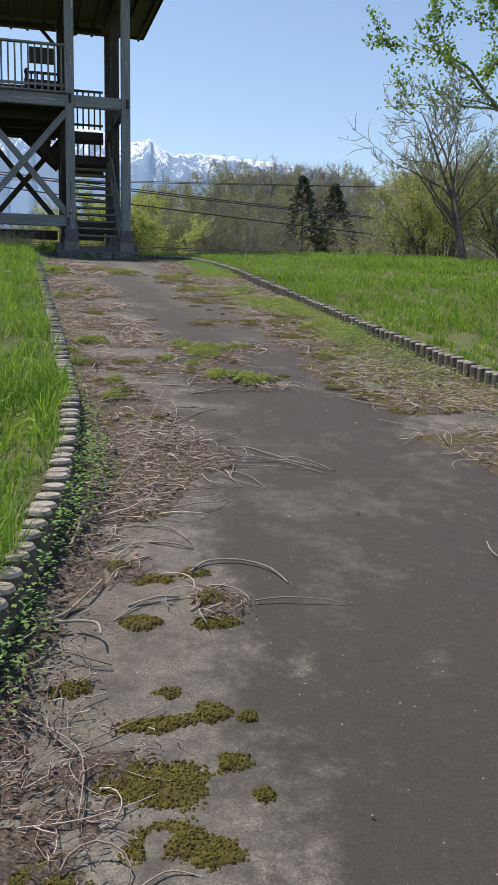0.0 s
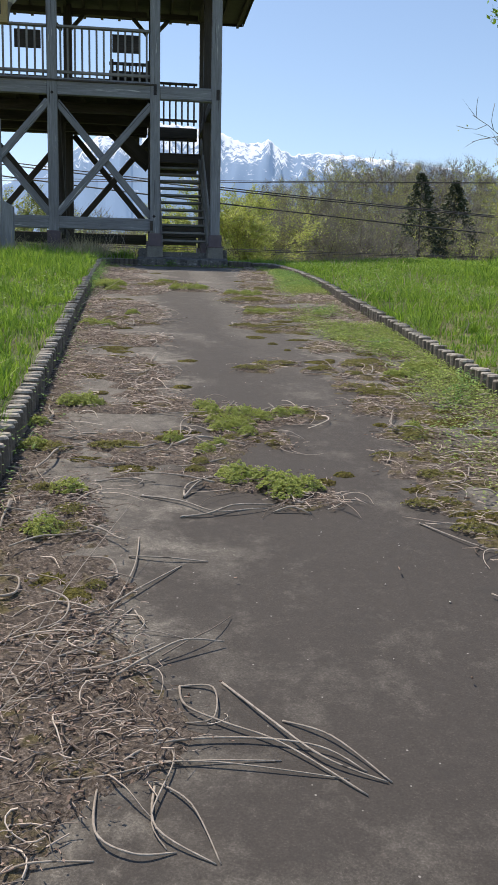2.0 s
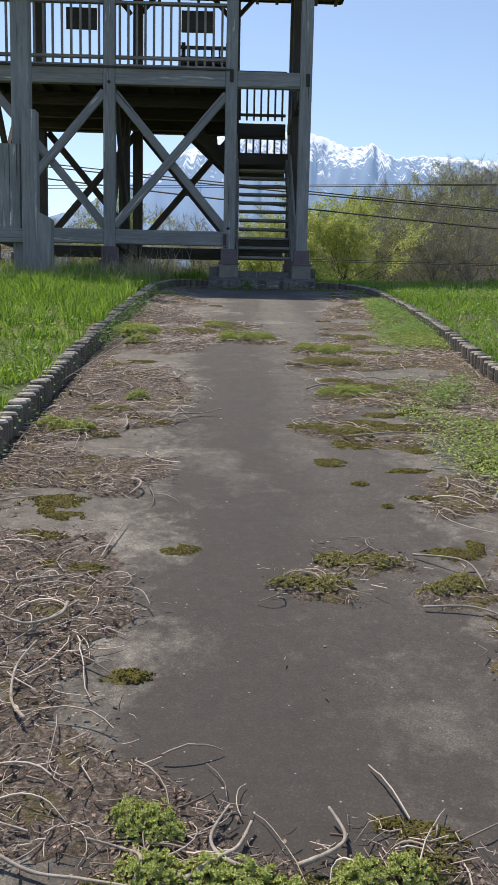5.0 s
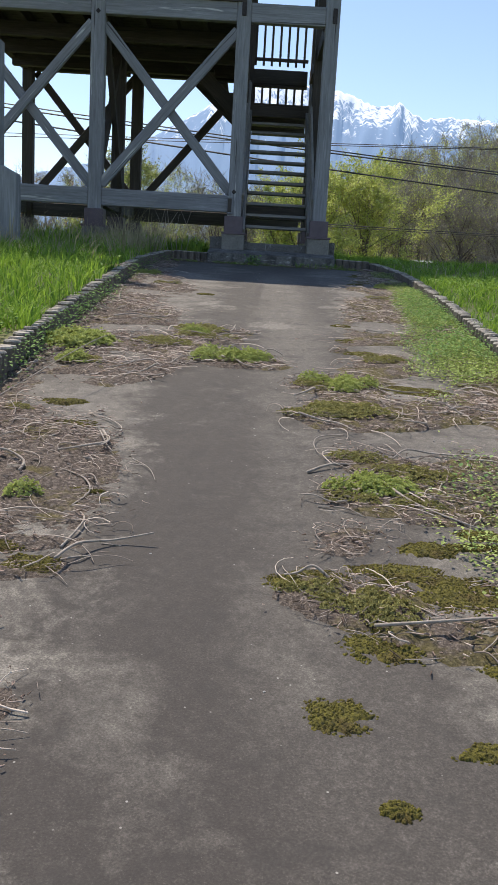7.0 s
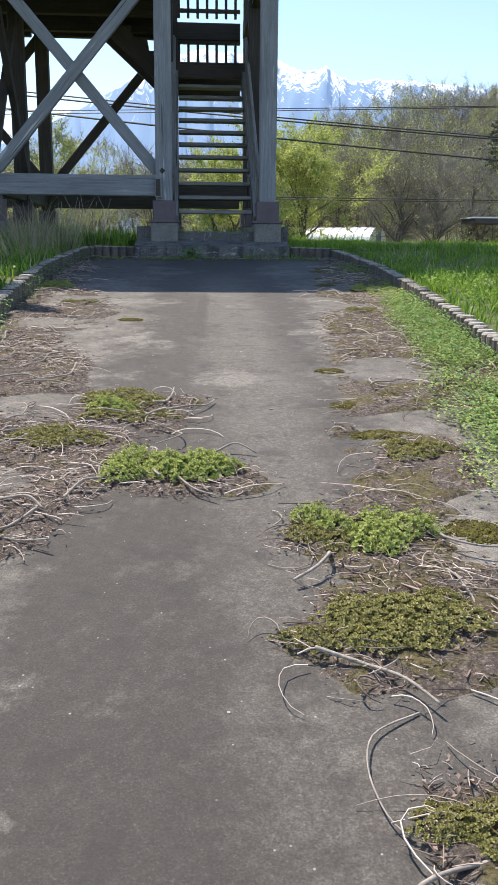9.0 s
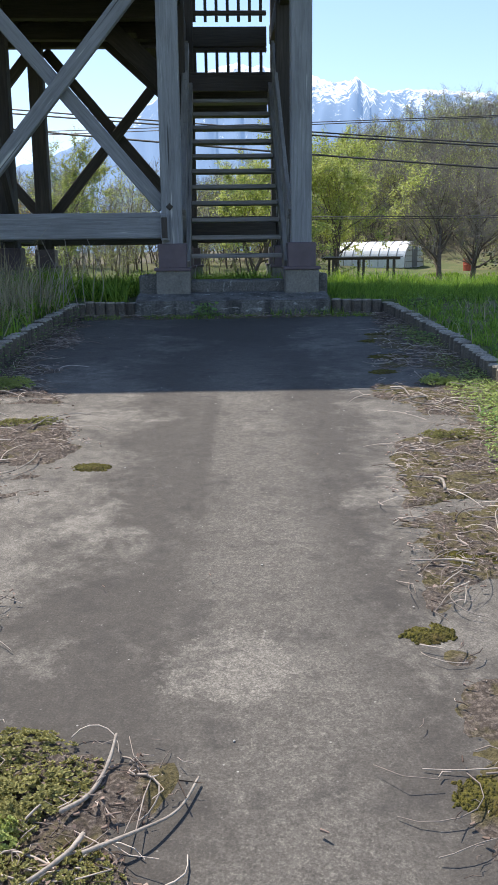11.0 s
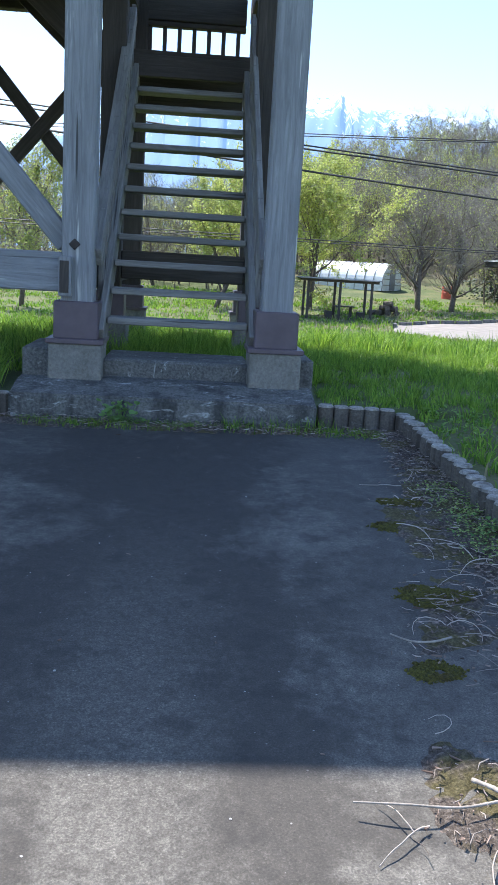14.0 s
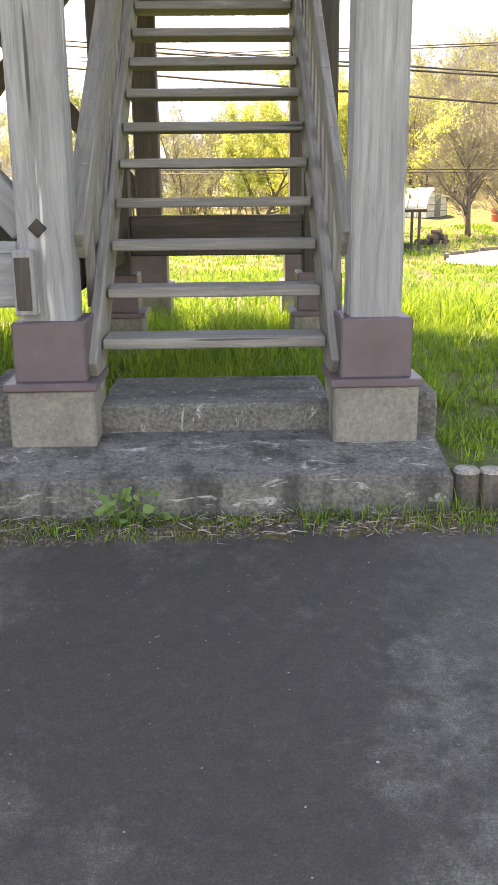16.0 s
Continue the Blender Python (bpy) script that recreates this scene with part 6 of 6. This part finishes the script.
lay(0.0068, (1.25, 7.02, 0), (1.27, 7.2, 0.03), (1.38, 7.42, 0.01), (1.5, 7.52, 0))
lay(0.0082, (1.28, 6.98, 0), (1.31, 7.1, 0.01), (1.26, 7.22, 0))
lay(0.0095, (2.44, 11.75, 0.03), (2.55, 11.55, 0.02), (2.78, 11.38, 0))
lay(0.0041, (0.45, 11.75, 0.05), (0.72, 12.45, 0.16), (1, 13.3, 0.24), (1.22, 13.85, 0.2))
lay(0.0041, (0.3, 2.72, 0), (0.42, 2.82, 0.01), (0.52, 2.8, 0))
lay(0.0041, (0.3, 2.95, 0.02), (0.36, 3.05, 0.03), (0.46, 3.1, 0.01))
lay(0.0034, (0.1, 2.05, 0.01), (0.22, 2.1, 0.02), (0.38, 2.2, 0.01))
lay(0.0041, (0.02, 2.2, 0.02), (0.14, 2.02, 0.03), (0.12, 1.8, 0.02))
lay(0.0041, (0.17, 1.55, 0.01), (0.28, 1.62, 0.01), (0.36, 1.6, 0))
lay(0.0027, (0.55, 4.2, 0.03), (0.78, 4.9, 0.14), (0.98, 5.5, 0.18))
lay(0.0027, (0.45, 4, 0.02), (0.7, 4.45, 0.09), (0.82, 4.75, 0.11))
lay(0.0054, (2.22, 5.05, 0.01), (2.35, 4.86, 0.02), (2.55, 4.78, 0))
lay(0.0054, (2.18, 5.72, 0), (2.34, 5.45, 0.01), (2.52, 5.35, 0))
lay(0.0048, (2.55, 4.1, 0), (2.42, 4.2, 0.02), (2.46, 4.36, 0))
lay(0.0041, (1.9, 3.16, 0), (1.84, 2.98, 0.02), (1.95, 2.86, 0))
lay(0.0068, (2.3, 9.05, 0.01), (2.46, 8.9, 0.05), (2.5, 8.75, 0.01))
lay(0.0068, (2.25, 8.62, 0.01), (2.42, 8.6, 0.02), (2.58, 8.5, 0))
lay(0.0082, (2.25, 10.6, 0.03), (2.5, 10.62, 0.05), (2.72, 10.72, 0.02))
lay(0.0061, (2.6, 10.1, 0.02), (2.75, 10, 0.03), (2.78, 9.75, 0.01))
lay(0.0030, (0.86, 4.72, 0), (0.95, 4.67, 0.012), (1.01, 4.62, 0.012), (1.04, 4.52, 0))
lay(0.0035, (0.75, 4.62, 0), (0.8, 4.57, 0.012), (0.83, 4.5, 0))
lay(0.0030, (0.88, 4.89, 0), (1.02, 4.87, 0.012), (1.15, 4.83, 0))
lay(0.0060, (0.97, 5.44, 0), (1.1, 5.4, 0.012), (1.26, 5.38, 0))
lay(0.0045, (1.01, 5.62, 0), (0.99, 5.33, 0.012), (0.92, 5.04, 0.012), (0.86, 4.93, 0))
lay(0.0060, (0.68, 4.75, 0), (0.77, 4.73, 0.012), (0.86, 4.8, 0.012), (0.89, 4.87, 0.012), (0.98, 5.03, 0))
lay(0.0060, (0.77, 4.97, 0), (0.89, 5.02, 0.012), (1.01, 5.16, 0.012), (1.16, 5.35, 0))
lay(0.0080, (1.21, 6.05, 0), (1.23, 6.17, 0.012), (1.32, 6.26, 0.012), (1.4, 6.3, 0))
lay(0.0060, (0.82, 6.27, 0), (0.96, 6.28, 0.012), (1.09, 6.26, 0))
lay(0.0070, (1.02, 6.08, 0), (1.19, 5.98, 0.012), (1.33, 5.85, 0.012), (1.48, 5.87, 0.012), (1.58, 5.91, 0))
lay(0.0070, (0.63, 4.69, 0), (0.66, 4.62, 0.012), (0.69, 4.55, 0))
lay(0.0050, (0.99, 5.02, 0), (1, 4.96, 0.012), (1.03, 4.9, 0))
lay(0.0050, (0.88, 4.89, 0), (0.93, 4.85, 0.012), (0.97, 4.79, 0))
lay(0.0055, (1.11, 4.57, 0), (1.12, 4.46, 0.012), (1.21, 4.38, 0.012), (1.35, 4.28, 0.012), (1.52, 4.09, 0))
lay(0.0060, (1.23, 4.58, 0), (1.33, 4.39, 0.012), (1.44, 4.22, 0.012), (1.58, 4.13, 0))
lay(0.0055, (0.91, 4.21, 0), (1.04, 4.3, 0.012), (1.25, 4.31, 0.012), (1.44, 4.26, 0.012), (1.54, 4.17, 0))
lay(0.0050, (0.9, 4.19, 0), (0.9, 4.01, 0.012), (0.98, 3.94, 0.012), (1.07, 3.95, 0))
lay(0.0050, (1.03, 4.16, 0), (1.03, 4.01, 0.012), (1.15, 3.91, 0))
lay(0.0040, (1.03, 4.18, 0), (1.11, 4.08, 0.012), (1.16, 3.91, 0))
lay(0.0045, (0.74, 4.2, 0), (0.91, 4.19, 0.012), (1.08, 4.23, 0.012), (1.34, 4.23, 0))
lay(0.0050, (1.11, 4.57, 0), (1.2, 4.54, 0.012), (1.19, 4.4, 0.012), (1.11, 4.4, 0))
lay(0.0050, (0.66, 3.88, 0), (0.76, 3.93, 0.012), (0.9, 3.94, 0))
lay(0.0050, (1.37, 4.39, 0), (1.48, 4.3, 0.012), (1.59, 4.13, 0))
lay(0.0045, (0.96, 4.25, 0), (1.18, 4.22, 0.012), (1.49, 4.15, 0))
lay(0.0040, (1.02, 4.33, 0), (1.08, 4.25, 0.012), (1.02, 4.05, 0.012), (1.05, 3.96, 0))
lay(0.0080, (1.24, 11.06, 0), (1.27, 11.17, 0.012), (1.28, 11.27, 0.012), (1.25, 11.36, 0))
lay(0.0070, (1.26, 10.97, 0), (1.31, 10.97, 0.012), (1.35, 11.01, 0))
lay(0.0120, (1.02, 11.92, 0), (1.17, 11.9, 0.012), (1.29, 11.85, 0))
lay(0.0060, (1.06, 12.58, 0), (1.18, 12.47, 0.012), (1.26, 12.34, 0.012), (1.23, 12.23, 0.012), (1.17, 12.23, 0))
lay(0.0060, (1.08, 11.8, 0), (1.2, 11.68, 0.012), (1.25, 11.54, 0.012), (1.2, 11.41, 0))
lay(0.0100, (2.13, 11.91, 0), (2.24, 11.99, 0.012), (2.4, 12.04, 0))
lay(0.0040, (2.34, 12.47, 0), (2.21, 12.38, 0.012), (2.18, 12.23, 0.012), (2.23, 12.09, 0.012), (2.41, 12.13, 0))
lay(0.0035, (1.36, 11.97, 0), (1.45, 11.83, 0.012), (1.49, 11.72, 0))
lay(0.0050, (2.15, 11.54, 0), (2.25, 11.51, 0.012), (2.33, 11.46, 0))
lay(0.0040, (1.37, 11.11, 0), (1.44, 11.1, 0))
lay(0.0072, (0.62, 3.05, 0), (0.7, 3.11, 0.01), (0.82, 3.1, 0.01), (0.91, 3.02, 0.01), (0.95, 2.9, 0))
lay(0.0072, (0.34, 3.03, 0), (0.39, 3.13, 0.01), (0.49, 3.2, 0))
lay(0.0072, (0.51, 3.34, 0), (0.6, 3.29, 0.01), (0.67, 3.25, 0))
lay(0.0084, (0.36, 2.81, 0), (0.46, 2.84, 0.01), (0.54, 2.85, 0))
lay(0.0060, (0.59, 2.77, 0), (0.61, 2.87, 0.01), (0.73, 2.93, 0))
lay(0.0048, (0.56, 2.75, 0), (0.65, 2.84, 0.01), (0.71, 2.9, 0))
lay(0.0048, (0.63, 2.75, 0), (0.66, 2.84, 0.01), (0.72, 2.83, 0))
lay(0.0048, (0.57, 2.8, 0), (0.65, 2.9, 0.01), (0.74, 2.92, 0))
lay(0.0048, (0.5, 3.51, 0), (0.61, 3.46, 0.01), (0.66, 3.35, 0.01), (0.68, 3.28, 0))
lay(0.0060, (0.33, 3.26, 0), (0.42, 3.31, 0.01), (0.48, 3.29, 0))
for k in range(9):
    a = 0.35 + 0.06 * k
    stalk(((a, 21.4 + 0.07 * k, 0.15), (a + 0.05 * math.sin(k), 21.5 + 0.05 * k, 0.42), (a + 0.14 * math.sin(2.1 * k), 21.5 + 0.08 * k, 0.70 + 0.05 * (k % 3))), 0.004, 900 + k, "tall pale dead stalk standing by the kerb")
rr = random.Random(12)
count = 0
while count < 260:
    x, y = rr.uniform(-0.2, 3.5), rr.uniform(1.6, 20.5)
    if float(litter(np.array([x]), np.array([y]))[0]) < 0.6:
        continue
    a, l, bend = rr.uniform(0, 6.28), rr.uniform(0.15, 0.42), rr.uniform(-2.0, 2.0)
    p = []
    for k in range(4):
        p.append((min(max(x, float(kerb_left(y)) + 0.08), float(kerb_right(y)) - 0.08), y, rr.uniform(0.008, 0.045)))
        x, y = x + math.cos(a) * l / 3, y + math.sin(a) * l / 3
        a += bend * 0.5
    stalk(p, rr.uniform(0.003, 0.0068), 700 + count, "bent dry grey stalk in the litter")
    count += 1

# pebbles on the asphalt
bm = bmesh.new()
bmesh.ops.create_icosphere(bm, subdivisions=1, radius=1.0)
for q in bm.verts:
    q.co *= 0.8 + 0.35 * noise.noise(q.co * 2.0)
pebble = bpy.data.meshes.new("pebble")
bm.to_mesh(pebble)
bm.free()
pebble.materials.append(STONE)
for k in range(90):
    x, y = rr.uniform(1.0, 3.0), rr.uniform(2, 21.5)
    s = rr.uniform(0.0025, 0.006)
    ob = new("pebble", pebble)
    ob.matrix_basis = Matrix.Translation((x, y, on_path(x, y) + s * 0.3)) @ pose(0, 0, 0, 0, 0, rr.uniform(0, 360)) @ Matrix.Diagonal((s * 1.3, s, s * 0.7, 1))
    tagged(ob, "small pale pebble on the asphalt", "pebble", "pebbles on the path")


# ---- kerbs of short concrete log piles ----
def log_mesh(seed, r=0.054, h=0.46):
    rnd = random.Random(seed)
    v, f, n = [], [], 12
    for zz, s in ((-h, 1.0), (-0.012, 1.0), (0.0, 0.86)):
        for k in range(n):
            a = 6.2832 * k / n
            v.append((r * s * math.cos(a) * rnd.uniform(0.97, 1.03), r * s * math.sin(a) * rnd.uniform(0.97, 1.03), zz))
    for i in range(2):
        for k in range(n):
            k2 = (k + 1) % n
            f.append((i * n + k, i * n + k2, (i + 1) * n + k2, (i + 1) * n + k))
    f.append(tuple(2 * n + k for k in range(n)))
    # sides take the darker concrete, rim and top the paler one
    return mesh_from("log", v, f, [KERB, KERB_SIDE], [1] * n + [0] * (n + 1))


LOGS = [log_mesh(k) for k in range(4)]


def kerb_run(name, label, pts, high=0.152):
    k = thing(name, (pts[0][0], pts[0][1], on_path(*pts[0])), label, "kerb")
    r = random.Random(len(pts))
    gone = 0.105
    (x0, y0), left = pts[0], 0.0
    for x1, y1 in pts[1:]:
        d = math.hypot(x1 - x0, y1 - y0)
        while left < d:
            u = left / d
            x, y = x0 + (x1 - x0) * u, y0 + (y1 - y0) * u
            m = Matrix.Translation((x, y, on_path(x, min(y, 22.3)) + high + r.uniform(-0.008, 0.010))) @ pose(0, 0, 0, r.uniform(-2, 2), r.uniform(-2, 2), r.uniform(0, 360))
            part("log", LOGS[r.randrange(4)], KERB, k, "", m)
            left += gone
        left -= d
        x0, y0 = x1, y1
    return k


kerb_run("log_kerb", "row of pale weathered concrete log piles edging the grass", [(float(kerb_left(y)) - 0.05, y) for y in np.arange(0.2, 22.31, 0.5)] + [(0.60, 22.34)])
kerb_run("log_kerb", "row of dark weathered concrete log piles edging the meadow", [(float(kerb_right(y)) + 0.05, y) for y in np.arange(2.5, 22.31, 0.5)] + [(3.77, 22.34)], 0.125)
kerb_run("log_kerb", "short row of concrete log piles beside the step", [(3.24, 22.33), (3.72, 22.33)])
kerb_run("log_kerb", "short row of concrete log piles beside the step", [(0.68, 22.33), (1.10, 22.33)])


# ---- a leafy weed at the foot of the step ----
def step_weed(x, y, n, size):
    r = random.Random(n)
    z = on_path(x, y)
    w = thing("broadleaf_weed", (x, y, z), "small dark green broadleaf weed at the step foot", "plant")
    for k in range(n):
        a, h, d = r.uniform(0, 6.283), r.uniform(0.03, 0.15), r.uniform(0.01, 0.15)
        c = Vector((x + d * math.cos(a), y - abs(d * math.sin(a)) * 0.7, z + h))
        s = size * r.uniform(0.7, 1.3)
        v, f = [(0, 0, 0)], []
        for i in range(9):
            t = 6.283 * i / 9
            rad = s * (0.75 + 0.25 * math.cos(t))
            v.append((rad * math.cos(t), rad * 0.75 * math.sin(t), 0.12 * s * math.cos(2 * t)))
        f = [(0, 1 + i, 1 + (i + 1) % 9) for i in range(9)]
        part("leaf", mesh_from("leaf", v, f, [WEED], smooth=True), WEED, w, "", Matrix.Translation(c) @ pose(0, 0, 0, r.uniform(15, 55), r.uniform(-25, 25), r.uniform(0, 360)))
        tv, tf = tube([(x + 0.3 * (c.x - x), y + 0.3 * (c.y - y), z), c], [0.002, 0.0015], 4)
        part("stem", mesh_from("stem", tv, tf, [WEED]), WEED, w)


step_weed(1.88, 22.20, 40, 0.032)
